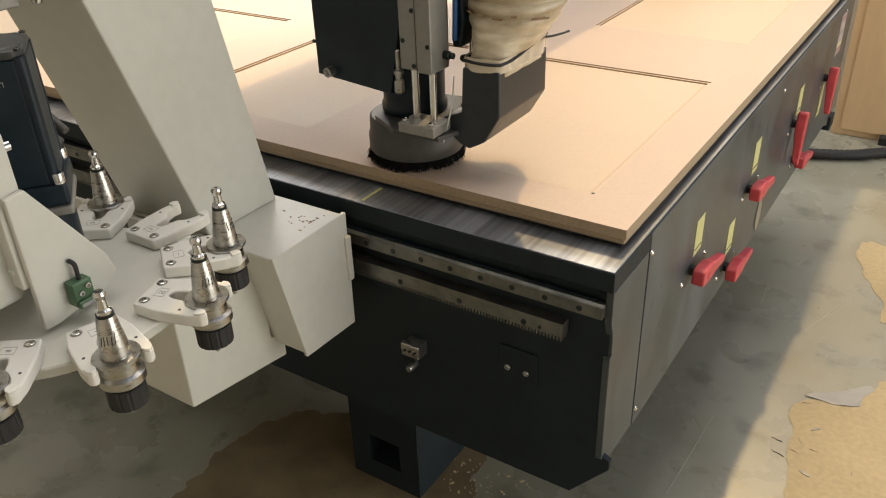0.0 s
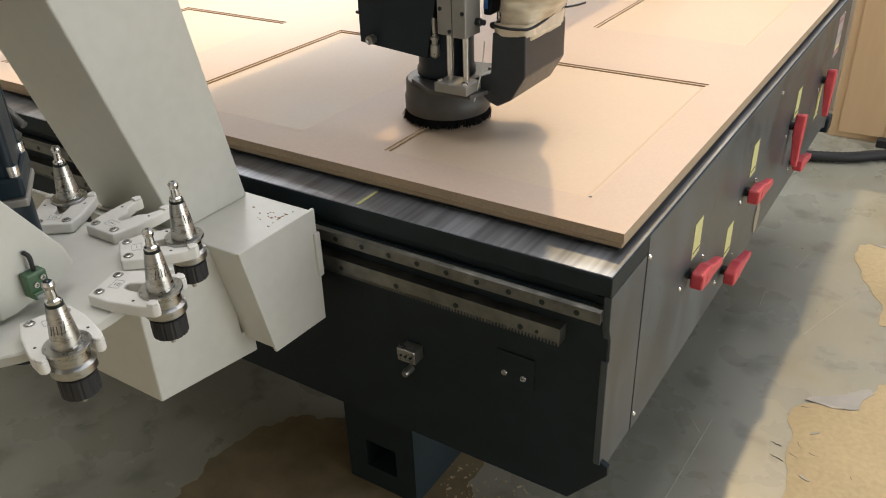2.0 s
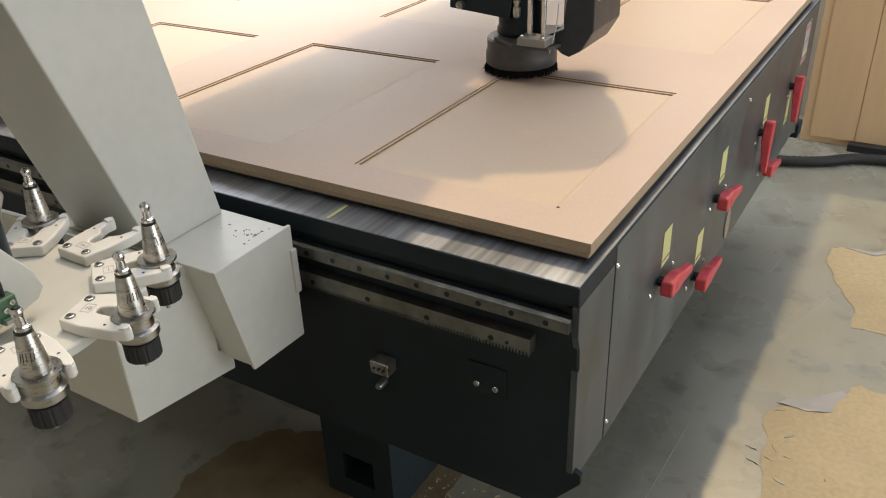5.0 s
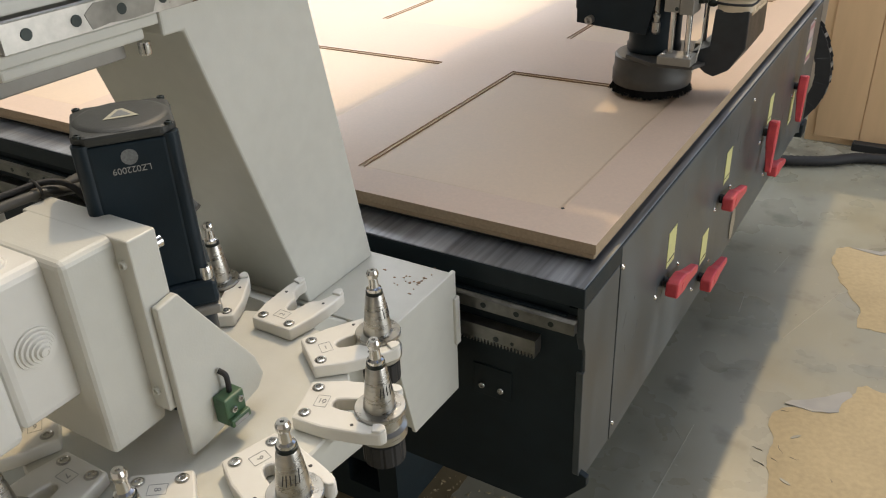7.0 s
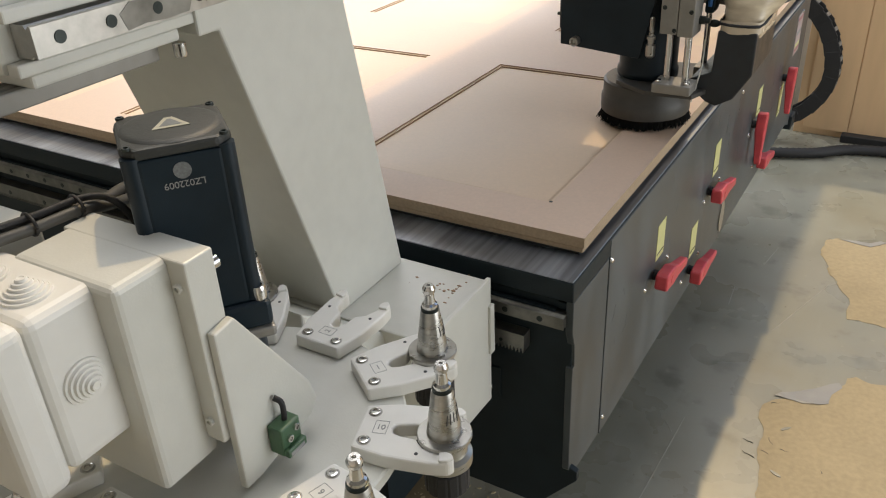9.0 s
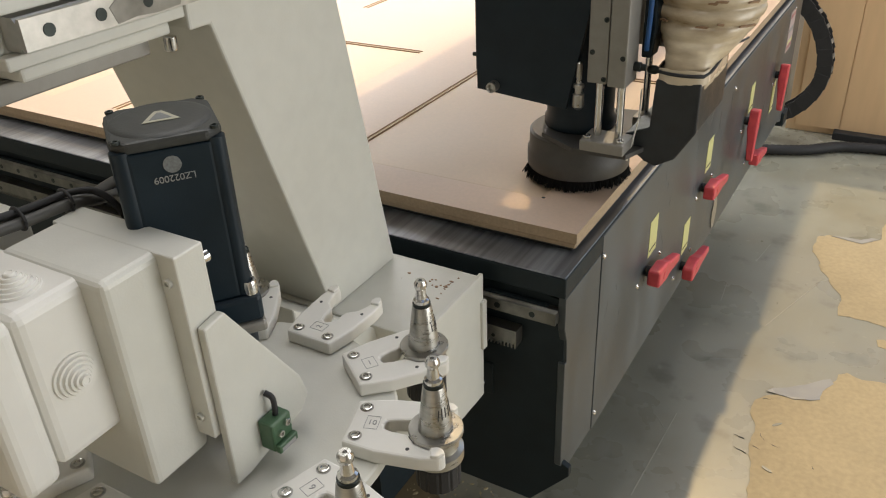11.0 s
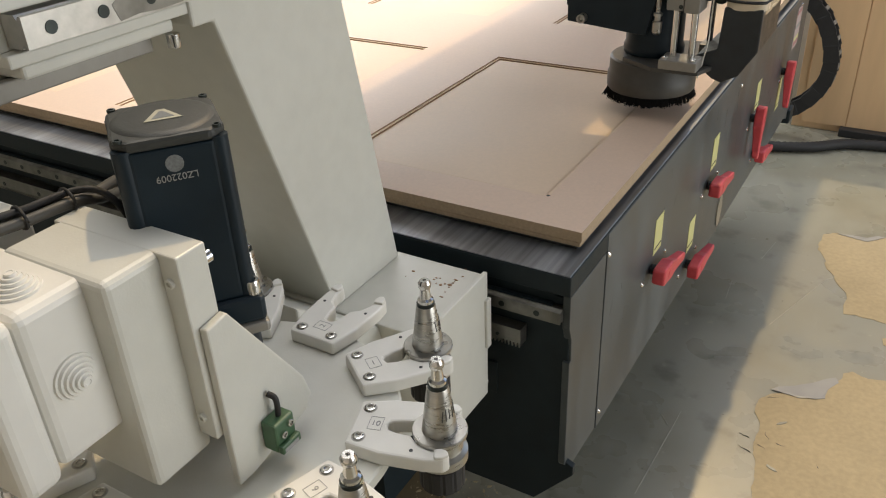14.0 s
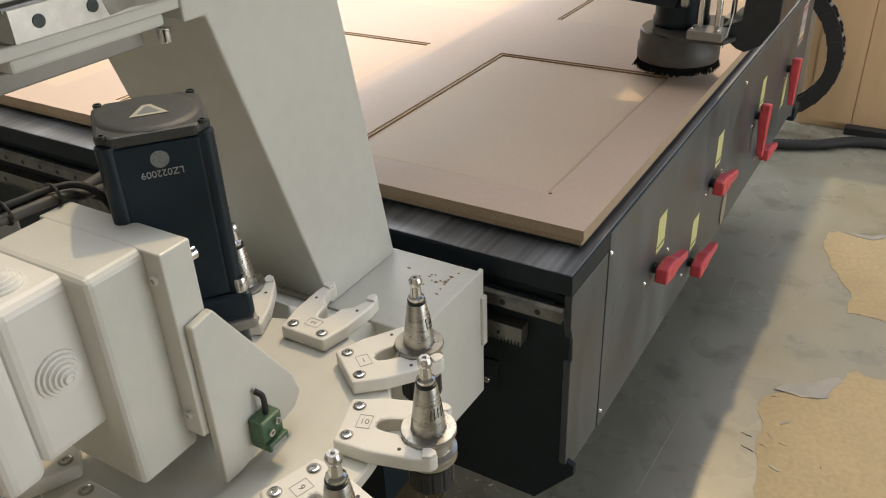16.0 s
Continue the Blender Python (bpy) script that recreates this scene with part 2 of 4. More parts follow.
def part(name, bm, mat, parent, label=""):
    """Links bm, whose vertices stand in the world, as one mesh under parent."""
    me = bpy.data.meshes.new(name)
    bmesh.ops.translate(bm, verts=bm.verts[:], vec=-origin(parent))
    bm.to_mesh(me)
    bm.free()
    me.materials.append(mat)
    ob = new(name, me)
    ob.parent = parent
    return tagged(ob, label)


def whole(name, bm, mat, label, category="", kind="", group=""):
    me = bpy.data.meshes.new(name)
    bm.to_mesh(me)
    bm.free()
    me.materials.append(mat)
    return tagged(new(name, me), label, category, group, kind)


def text_part(name, body, size, m, mat, parent):
    cu = bpy.data.curves.new(name, "FONT")
    cu.body, cu.size, cu.align_x, cu.align_y, cu.extrude = body, size, "CENTER", "CENTER", 0.0002
    tmp = bpy.data.objects.new(name, cu)
    me = bpy.data.meshes.new_from_object(tmp)
    bpy.data.objects.remove(tmp)
    me.transform(Matrix.Translation(-origin(parent)) @ m)
    me.materials.append(mat)
    ob = new(name, me)
    ob.parent = parent
    return ob


def bm_():
    return bmesh.new()


def screw(bm, at, r, h, axis):
    """A cap screw head with a socket."""
    x, y, z = at
    s = 1 if h > 0 else -1
    lathe(bm, [(r, 0), (r, h * 0.85), (r * 0.88, h), (r * 0.55, h), (r * 0.5, h * 0.4)], x, y, z, 12, axis)


# ---- the hall ----
TOP, BED = 0.875, 0.837
RX = -0.020       # the end face of the machine


def hall():
    b = bm_()
    box(b, -6, 4, -4, 3.3, -0.2, 0.0)
    whole("floor", b, FLOORM, "worn grey painted concrete floor with scuffs", "floor", "structure")
    b = bm_()
    box(b, -0.11, 4, 2.96, 3.02, 0.0, 0.75, 0.003)
    wall = whole("wall_north", b, WOOD, "orange-brown plywood panel wall", "wall", "structure")
    for x0, x1 in ((-0.07, 0.118), (0.122, 0.9), (0.904, 1.9)):
        b = bm_()
        box(b, x0, x1, 2.952, 2.962, 0.03, 0.745, 0.001)
        part("panel", b, WOOD, wall)
    b = bm_()
    box(b, 0.10, 2.2, 2.90, 2.951, 0.0, 0.035, 0.004)
    whole("baseboard", b, RUBBER, "dark skirting strip at the foot of the wall", "baseboard", "structure")
    b = bm_()
    box(b, -6, -4.4, 3.3, 3.5, 0, 4.8)
    box(b, 2.6, 4, 3.3, 3.5, 0, 4.8)
    box(b, -4.4, 2.6, 3.3, 3.5, 0, 0.8)
    # slanted pier added out of view to keep sun off the floor beside the machine
    prism(b, [(-0.95, 0.8), (-0.015, 0.8), (-0.325, 2.75), (-0.95, 2.75)], "y", 3.3, 3.5)
    whole("wall_back", b, WALLM, "plain plastered hall wall with a window opening and an added sun-blocking pier", "wall", "structure")
    b = bm_()
    box(b, -6.2, -6, -4, 3.5, 0, 4.8)
    whole("wall_west", b, WALLM, "plain plastered hall wall", "wall", "structure")
    b = bm_()
    box(b, -6.2, 4.2, -4.2, -4, 0, 4.8)
    whole("wall_south", b, WALLM, "plain plastered hall wall", "wall", "structure")
    b = bm_()
    box(b, 4, 4.2, -4, -1.2, 0, 4.8)
    box(b, 4, 4.2, 3.0, 3.5, 0, 4.8)
    box(b, 4, 4.2, -1.2, 3.0, 3.7, 4.8)
    whole("wall_east", b, WALLM, "plain plastered hall wall with a gate opening", "wall", "structure")
    # roof out of view, its opening added to let sun and sky light in
    b = bm_()
    box(b, -6.2, -2.4, -4.2, 3.5, 4.8, 4.9)
    box(b, 1.8, 4.2, -4.2, 3.5, 4.8, 4.9)
    box(b, -2.4, 1.8, -4.2, -1.2, 4.8, 4.9)
    whole("ceiling", b, ROOFM, "unseen sheet metal roof with an opening added to let light in", "ceiling", "structure")


def ragged(cx, cy, pts, z0, z1, seed, amp=0.018):
    """A patch with a broken outline from a rough one."""
    rnd = random.Random(seed)
    out = []
    n = len(pts)
    for i in range(n):
        a, c = Vector(pts[i]), Vector(pts[(i + 1) % n])
        k = max(2, int((c - a).length / 0.012))
        for j in range(k):
            p = a.lerp(c, j / k)
            q = noise.noise(Vector((p.x * 14, p.y * 14, seed))) * amp * 1.6 + noise.noise(Vector((p.x * 50, p.y * 50, seed))) * amp * 0.7
            d = (p - Vector((cx, cy))).normalized()
            out.append((p.x + d.x * q, p.y + d.y * q))
    b = bm_()
    prism(b, out, "z", z0, z1)
    return b


def floor_patches():
    b = ragged(0.6, 0.8, [(0.30, 0.30), (0.255, 0.45), (0.244, 0.545), (0.236, 0.614), (0.208, 0.70), (0.207, 0.79), (0.185, 0.856), (0.180, 0.911), (0.208, 0.950), (0.229, 0.966), (0.272, 0.972), (0.329, 0.995), (0.330, 1.037), (0.352, 1.081), (0.362, 1.131), (0.383, 1.150), (0.423, 1.135), (0.48, 1.143), (0.70, 1.16), (1.2, 1.1), (1.2, 0.3), (0.6, 0.2)], 0.0, 0.0013, 3, 0.007)
    whole("bare_patch", b, PEEL, "tan screed patch where the grey floor paint has peeled away", "floor patch", "stuff")
    b = ragged(0.5, 1.7, [(0.41, 2.20), (0.383, 2.10), (0.391, 2.007), (0.331, 1.947), (0.294, 1.953), (0.231, 1.959), (0.182, 1.933), (0.186, 1.845), (0.225, 1.738), (0.224, 1.69), (0.279, 1.619), (0.313, 1.563), (0.325, 1.442), (0.378, 1.443), (0.408, 1.447), (0.453, 1.427), (0.9, 1.4), (0.9, 2.2)], 0.0, 0.0013, 8, 0.009)
    whole("bare_patch", b, PEEL, "tan screed patch with a flaking grey edge", "floor patch", "stuff")
    b = ragged(0.46, 1.335, [(0.438, 1.352), (0.455, 1.360), (0.49, 1.350), (0.50, 1.322), (0.464, 1.316), (0.445, 1.320)], 0.0, 0.0013, 11, 0.004)
    whole("bare_patch", b, PEEL, "small tan chip in the grey floor paint", "floor patch", "stuff")
    # a lifted flap: its outline hangs over the bare edge, its far side runs into the paint
    for k, (cx, cy, pts) in enumerate(((0.28, 1.01, [(0.201, 0.966), (0.236, 0.966), (0.272, 0.967), (0.31, 0.978), (0.334, 0.995), (0.337, 1.037), (0.356, 1.081), (0.345, 1.100), (0.325, 1.084), (0.293, 1.046), (0.25, 1.010), (0.215, 0.986)]),
                                       (0.30, 1.955, [(0.231, 1.954), (0.294, 1.945), (0.331, 1.940), (0.385, 2.0), (0.36, 2.0), (0.325, 1.968), (0.28, 1.966)]))):
        b = ragged(cx, cy, pts, 0.0030, 0.0040, 20 + k, 0.003)
        for v in b.verts:
            far = max(0.0, min(1.0, (v.co.y - cy + 0.1) / 0.2))
            v.co.z += 0.003 * noise.noise(v.co * 25) * (1 - far) - 0.0026 * far
        whole("paint_flap", b, FLAP, "curled flap of pale grey floor paint at the patch edge", "paint flake", "", "paint flakes")
    # short cracks running from the patch edge into the paint and over the screed
    rnd = random.Random(17)
    b = bm_()
    for x, y, ang, ln in ((0.205, 0.70, 2.6, 0.035), (0.215, 0.735, -0.5, 0.022), (0.222, 0.79, -0.9, 0.030), (0.255, 0.76, -0.1, 0.022), (0.19, 0.752, 2.9, 0.028), (0.20, 0.93, 0.4, 0.03), (0.36, 0.72, 2.0, 0.012)):
        px, py = x, y
        for q in range(4):
            a = ang + rnd.uniform(-0.5, 0.5)
            nx, ny = px + ln / 4 * math.cos(a), py + ln / 4 * math.sin(a)
            w = 0.0008 * (1 - 0.2 * q)
            o = Vector((-(ny - py), nx - px)).normalized() * w
            prism(b, [(px - o.x, py - o.y), (px + o.x, py + o.y), (nx + o.x * 0.8, ny + o.y * 0.8), (nx - o.x * 0.8, ny - o.y * 0.8)], "z", 0.0, 0.0026 - 0.0004 * q)
            px, py = nx, ny
    whole("paint_crack", b, FLAKE, "dark curled crack edges in the floor paint", "crack", "stuff")
    b = ragged(-0.75, -0.1, [(-1.05, -0.6), (-1.011, -0.147), (-1.024, -0.042), (-1.017, 0.072), (-0.985, 0.169), (-0.93, 0.247), (-0.84, 0.257), (-0.60, 0.40), (-0.44, 0.34), (-0.36, 0.10), (-0.50, -0.6)], 0.0, 0.0007, 13, 0.02)
    whole("floor_stain", b, STAIN, "brown dusty stain on the grey floor beside the machine", "floor stain", "stuff")
    rnd = random.Random(5)
    for k in range(2):
        b = bm_()
        x, y = 0.215 + rnd.random() * 0.06, 0.62 + rnd.random() * 0.30
        r = 0.006 + rnd.random() * 0.012
        turn = rnd.uniform(-0.6, 0.9)
        pts = []
        for a in [i * math.pi / 4 for i in range(8)]:
            u, v = r * (0.7 + 0.5 * rnd.random()) * math.cos(a), 0.28 * r * (0.7 + 0.5 * rnd.random()) * math.sin(a)
            pts.append((x + u * math.cos(turn) - v * math.sin(turn), y + u * math.sin(turn) + v * math.cos(turn)))
        prism(b, pts, "z", 0.0, 0.0030)
        whole("paint_flake", b, FLOORM, "loose flake of grey floor paint on the floor", "paint flake", "", "paint flakes")


    for (x0, y0), (x1, y1), w in (((-0.001, 0.437), (0.012, 0.769), 0.0011), ((0.134, 1.275), (0.244, 1.622), 0.0012), ((-0.017, 1.359), (-0.025, 1.477), 0.0010), ((0.03, 1.66), (0.05, 1.80), 0.0008), ((-0.002, 0.70), (-0.03, 0.735), 0.0009)):
        d = (Vector((x1, y1)) - Vector((x0, y0))).normalized()
        nn = Vector((-d.y, d.x)) * w
        b = bm_()
        prism(b, [(x0 + nn.x, y0 + nn.y), (x0 - nn.x, y0 - nn.y), (x1 - nn.x * 0.5, y1 - nn.y * 0.5), (x1 + nn.x * 0.5, y1 + nn.y * 0.5)], "z", 0.0, 0.0009)
        whole("floor_scratch", b, SCRATCH, "thin pale scratch in the floor paint", "scratch", "stuff")
    b = bm_()
    for k in range(110):
        x, y = -0.40 + rnd.gauss(0, 0.09), 0.22 + rnd.gauss(0, 0.045)
        r = 0.001 + 0.006 * rnd.random() ** 2
        a = rnd.random() * 6
        pts = [(x + r * math.cos(a + q) * (1 if i % 2 else 0.5), y + r * math.sin(a + q) * (1 if i % 2 else 0.5)) for i, q in enumerate((0, 1.3, 2.9, 4.2))]
        prism(b, pts, "z", 0.0, 0.001 + 0.003 * rnd.random())
    whole("wood_chips", b, PEEL, "scattered wood chips on the floor below the machine", "wood chips", "stuff")


# ---- the machine ----
def machine_bed():
    m = thing("router_table", (-1.2, 1.0, 0), "black steel vacuum bed of a routing machine with grey end panel", "machine bed")
    b = bm_()
    box(b, -2.7, RX, 0.011, 2.08, 0.800, BED - 0.002, 0.002)
    part("bed_plate", b, BLACK, m, "black painted bed plate")
    b = bm_()
    box(b, -2.7, RX - 0.0015, 0.0125, 2.07, BED - 0.002, BED, 0.0008, 1)
    part("bed_top", b, BEDSTEEL, m, "machined grey steel top face")
    b = bm_()
    prism(b, [(-2.7, 0.80), (RX - 0.03, 0.80), (RX - 0.03, 0.79), (RX - 0.004, 0.788), (RX - 0.004, 0.456), (-0.006, 0.447), (-0.006, 0.428), (-0.078, 0.339), (-2.7, 0.339)], "y", 0.024, 0.036, 0.001, 1)
    part("front_plate", b, BLACK, m, "black front plate")
    b = bm_()
    box(b, -2.7, -0.03, 0.30, 2.06, 0.40, 0.799)
    part("frame_body", b, BLACK, m)
    # end wall: a narrow corner strip and one long panel
    b = bm_()
    prism(b, [(0.014, 0.799), (0.165, 0.799), (0.165, 0.418), (0.04, 0.425), (0.02, 0.452), (0.02, 0.67), (0.027, 0.672), (0.024, 0.715), (0.014, 0.742)], "x", RX - 0.012, RX, 0.0008, 1)
    part("corner_strip", b, SIDE, m)
    b = bm_()
    prism(b, [(0.168, 0.832), (2.075, 0.832), (2.075, 0.36), (1.95, 0.40), (0.168, 0.415)], "x", RX - 0.010, RX + 0.001, 0.0008, 1)
    panel = part("end_panel", b, SIDE, m, "dark grey scuffed end panel")
    # pale dust smears, mostly upright
    rnd = random.Random(31)
    b = bm_()
    for k in range(46):
        y, z = rnd.uniform(0.2, 1.9), rnd.uniform(0.56, 0.80)
        h, w, lean = rnd.uniform(0.006, 0.035), rnd.uniform(0.0006, 0.0020), rnd.uniform(-0.3, 0.5)
        prism(b, [(y - w, z), (y + w, z + 0.002), (y + w * 0.6 + lean * h, z + h), (y - w * 0.3 + lean * h, z + h * 0.9)], "x", RX + 0.0006, RX + 0.0012)
    smear = part("dust_smears", b, DUST, panel)
    tagged(smear, kind="stuff")
    # rail with screws
    b = bm_()
    prism(b, [(0.022, 0.7535), (0.022, 0.7765), (0.010, 0.7765), (0.006, 0.7735), (0.003, 0.7765), (0.0, 0.7755), (0.0, 0.7545), (0.003, 0.7535), (0.006, 0.7565), (0.010, 0.7535)], "x", -2.65, -0.031)
    rail = part("guide_rail", b, GREASED, m, "greased steel guide rail")
    for i in range(-18, 9):
        x = -0.55 + 0.06 * i
        b = bm_()
        lathe(b, [(0.0052, -0.0002), (0.0052, -0.0008), (0.004, -0.0008)], x, 0, 0.765, 10, "y")
        part("screw_hole", b, DARKSTEEL, rail)
    b = bm_()
    prism(b, [(0.02, 0.75), (0.02, 0.78), (0.012, 0.78), (0.012, 0.75)], "x", -2.65, -0.05)
    part("rail_seat", b, BLACK, m)
    # rack: teeth along the lower edge
    b = bm_()
    pts = [(-0.097, 0.722), (-0.097, 0.696)]
    x = -0.0985
    while x > -2.6:
        pts += [(x, 0.6875), (x - 0.0014, 0.6875), (x - 0.0030, 0.696), (x - 0.0046, 0.696)]
        x -= 0.0062
    pts += [(x, 0.722)]
    prism(b, pts, "y", 0.001, 0.024)
    rack = part("gear_rack", b, GREASED, m, "steel gear rack with fine teeth")
    for i in range(-10, 4):
        b = bm_()
        lathe(b, [(0.0052, 0.0008), (0.0052, 0.0), (0.004, 0.0)], -0.545 + 0.1257 * i, 0, 0.7035, 10, "y")
        part("screw_hole", b, DARKSTEEL, rack)
    b = bm_()
    lathe(b, [(0.0032, 0.0008), (0.0032, 0.0), (0.002, 0.0)], -0.138, 0, 0.7035, 10, "y")
    part("screw_hole", b, DARKSTEEL, rack)
    # stop block with a knob, and a bolted plate
    b = bm_()
    box(b, -0.424, -0.383, -0.006, 0.024, 0.542, 0.570, 0.002)
    blk = part("stop_block", b, STEEL, m, "grey switch block with three screws")
    for k in range(3):
        b = bm_()
        lathe(b, [(0.0028, 0), (0.0028, -0.002), (0.001, -0.002)], -0.414 + 0.0105 * k, -0.006, 0.556, 8, "y")
        part("screw", b, DARKSTEEL, blk)
    b = bm_()
    lathe(b, [(0.008, 0.024), (0.008, 0.004), (0.006, 0.0)], -0.414, 0, 0.505, 12, "y")
    part("knob", b, STEEL, m)
    b = bm_()
    box(b, -0.225, -0.150, 0.0205, 0.024, 0.560, 0.625, 0.001)
    pl = part("cover_plate", b, BLACK, m)
    for x in (-0.205, -0.168):
        b = bm_()
        screw(b, (x, 0.0205, 0.584), 0.0062, -0.0075, "y")
        part("screw", b, CHROME, pl)
    # column under the frame, with a square cut-out
    b = bm_()
    x0, x1, y0, y1 = -0.69, -0.495, 0.12, 0.32
    hx0, hx1, hz0, hz1 = -0.635, -0.548, 0.06, 0.14
    rim = [b.verts.new((x, y0, z)) for x, z in ((x0, 0), (x1, 0), (x1, 0.42), (x0, 0.42))]
    hole = [b.verts.new((x, y0, z)) for x, z in ((hx0, hz0), (hx1, hz0), (hx1, hz1), (hx0, hz1))]
    inner = [b.verts.new((x, y0 + 0.12, z)) for x, z in ((hx0, hz0), (hx1, hz0), (hx1, hz1), (hx0, hz1))]
    rear = [b.verts.new((x, y1, z)) for x, z in ((x0, 0), (x1, 0), (x1, 0.42), (x0, 0.42))]
    for k in range(4):
        n = (k + 1) % 4
        b.faces.new((rim[k], rim[n], hole[n], hole[k]))
        b.faces.new((hole[k], hole[n], inner[n], inner[k]))
        b.faces.new((rim[n], rim[k], rear[k], rear[n]))
    b.faces.new(inner), b.faces.new(rear[::-1])
    bmesh.ops.recalc_face_normals(b, faces=b.faces[:])
    part("column", b, BLACK, m, "black column with a square cut-out")
    for x in (-2.4,):
        b = bm_()
        box(b, x, x + 0.19, 0.12, 0.32, 0, 0.42, 0.003)
        part("column", b, BLACK, m)
    for x in (-2.4, -0.69):
        b = bm_()
        box(b, x, x + 0.19, 1.75, 1.95, 0, 0.42, 0.003)
        part("column", b, BLACK, m)
    # screws of the end panel
    for y, z in ((0.173, 0.792), (0.177, 0.450), (1.105, 0.788), (1.93, 0.80), (0.384, 0.611), (0.529, 0.612), (0.675, 0.467), (0.816, 0.472), (0.813, 0.611), (0.953, 0.613), (1.27, 0.612), (1.40, 0.465), (1.708, 0.611), (0.90, 0.42)):
        b = bm_()
        lathe(b, [(0.0055, 0), (0.005, 0.0025), (0.0025, 0.004)], RX + 0.001, y, z, 10, "x")
        part("screw", b, CHROME, m)
    # yellow zone labels
    for y, z, h in ((0.444, 0.684, 0.080), (0.730, 0.540, 0.080), (0.875, 0.69, 0.082), (1.34, 0.68, 0.08), (1.72, 0.56, 0.10)):
        b = bm_()
        box(b, RX + 0.001, RX + 0.0018, y, y + 0.05, z - h / 2, z + h / 2)
        lab = part("zone_label", b, YELLOW, m, "pale yellow sticker")
        b = bm_()
        box(b, RX + 0.0018, RX + 0.0024, y + 0.004, y + 0.046, z - h / 2 + 0.012, z - h / 2 + 0.0145)
        part("print_bar", b, INK, lab)
    b = bm_()
    box(b, RX + 0.001, RX + 0.002, 1.86, 1.95, 0.67, 0.80)
    lab = part("warning_label", b, PAPER, m, "white and pink warning sticker with yellow bands")
    for k, (z, mt) in enumerate(((0.785, FADED), (0.74, PRINT), (0.70, YELLOW), (0.685, FADED))):
        b = bm_()
        box(b, RX + 0.002, RX + 0.0026, 1.868, 1.942, z - 0.006, z + 0.006)
        part("print_bar", b, mt, lab)
    b = bm_()
    lathe(b, [(0.0, 0), (0.024, 0.0), (0.024, 0.003), (0.02, 0.003)], RX + 0.001, 1.04, 0.47, 20, "x")
    turned(b, Matrix.Translation((0, 1.04, 0.47)) @ Matrix.Diagonal((1, 1, 1.9, 1)) @ Matrix.Translation((0, -1.04, -0.47)))
    part("oval_plate", b, STEEL, m, "grey oval cover plate")
    b = bm_()
    box(b, -0.10, RX + 0.012, 2.03, 2.10, 0.355, 0.405, 0.004)
    part("corner_bracket", b, BLACK, m)
    return m


def valve_handle(y, z, deg):
    """A red lever on a ball valve, turned by deg in the plane of the end panel."""
    v = thing("valve_lever", (RX + 0.001, y, z), "red plastic lever of a vacuum zone valve on the end panel", "valve lever", "vacuum zone valves")
    b = bm_()
    lathe(b, [(0.011, 0), (0.011, 0.010), (0.009, 0.012), (0.009, 0.014)], 0, 0, 0, 14, "x")
    turned(b, Matrix.Translation(v.location))
    part("stem", b, RUBBER, v)
    b = bm_()
    prism(b, [(-0.036, -0.013), (-0.028, -0.016), (0.02, -0.017), (0.05, -0.011), (0.106, -0.010), (0.112, 0.0), (0.106, 0.010), (0.05, 0.012), (0.02, 0.018), (-0.028, 0.016), (-0.036, 0.013)], "x", 0.012, 0.038, 0.004, 2)
    for q in b.verts:
        thin = max(0.0, (q.co.y - 0.02) / 0.09)
        q.co.x = 0.025 + (q.co.x - 0.025) * (1 - 0.38 * thin) + 0.006 * thin
        q.co.z *= 1.12 - 0.2 * thin
    turned(b, Matrix.Translation(v.location) @ Matrix.Rotation(radians(deg), 4, "X"))
    part("lever", b, RED, v)
    b = bm_()
    lathe(b, [(0.009, 0.036), (0.009, 0.0385), (0.007, 0.039)], 0, 0, 0, 12, "x")
    turned(b, Matrix.Translation(v.location))
    part("cap", b, RED, v)
    return v


POCKETS = [(x, y) for y in ((0.173, 0.830), (1.165, 1.83)) for x in ((-0.557, -0.129), (-1.190, -0.762), (-1.823, -1.395), (-2.40, -2.03))]


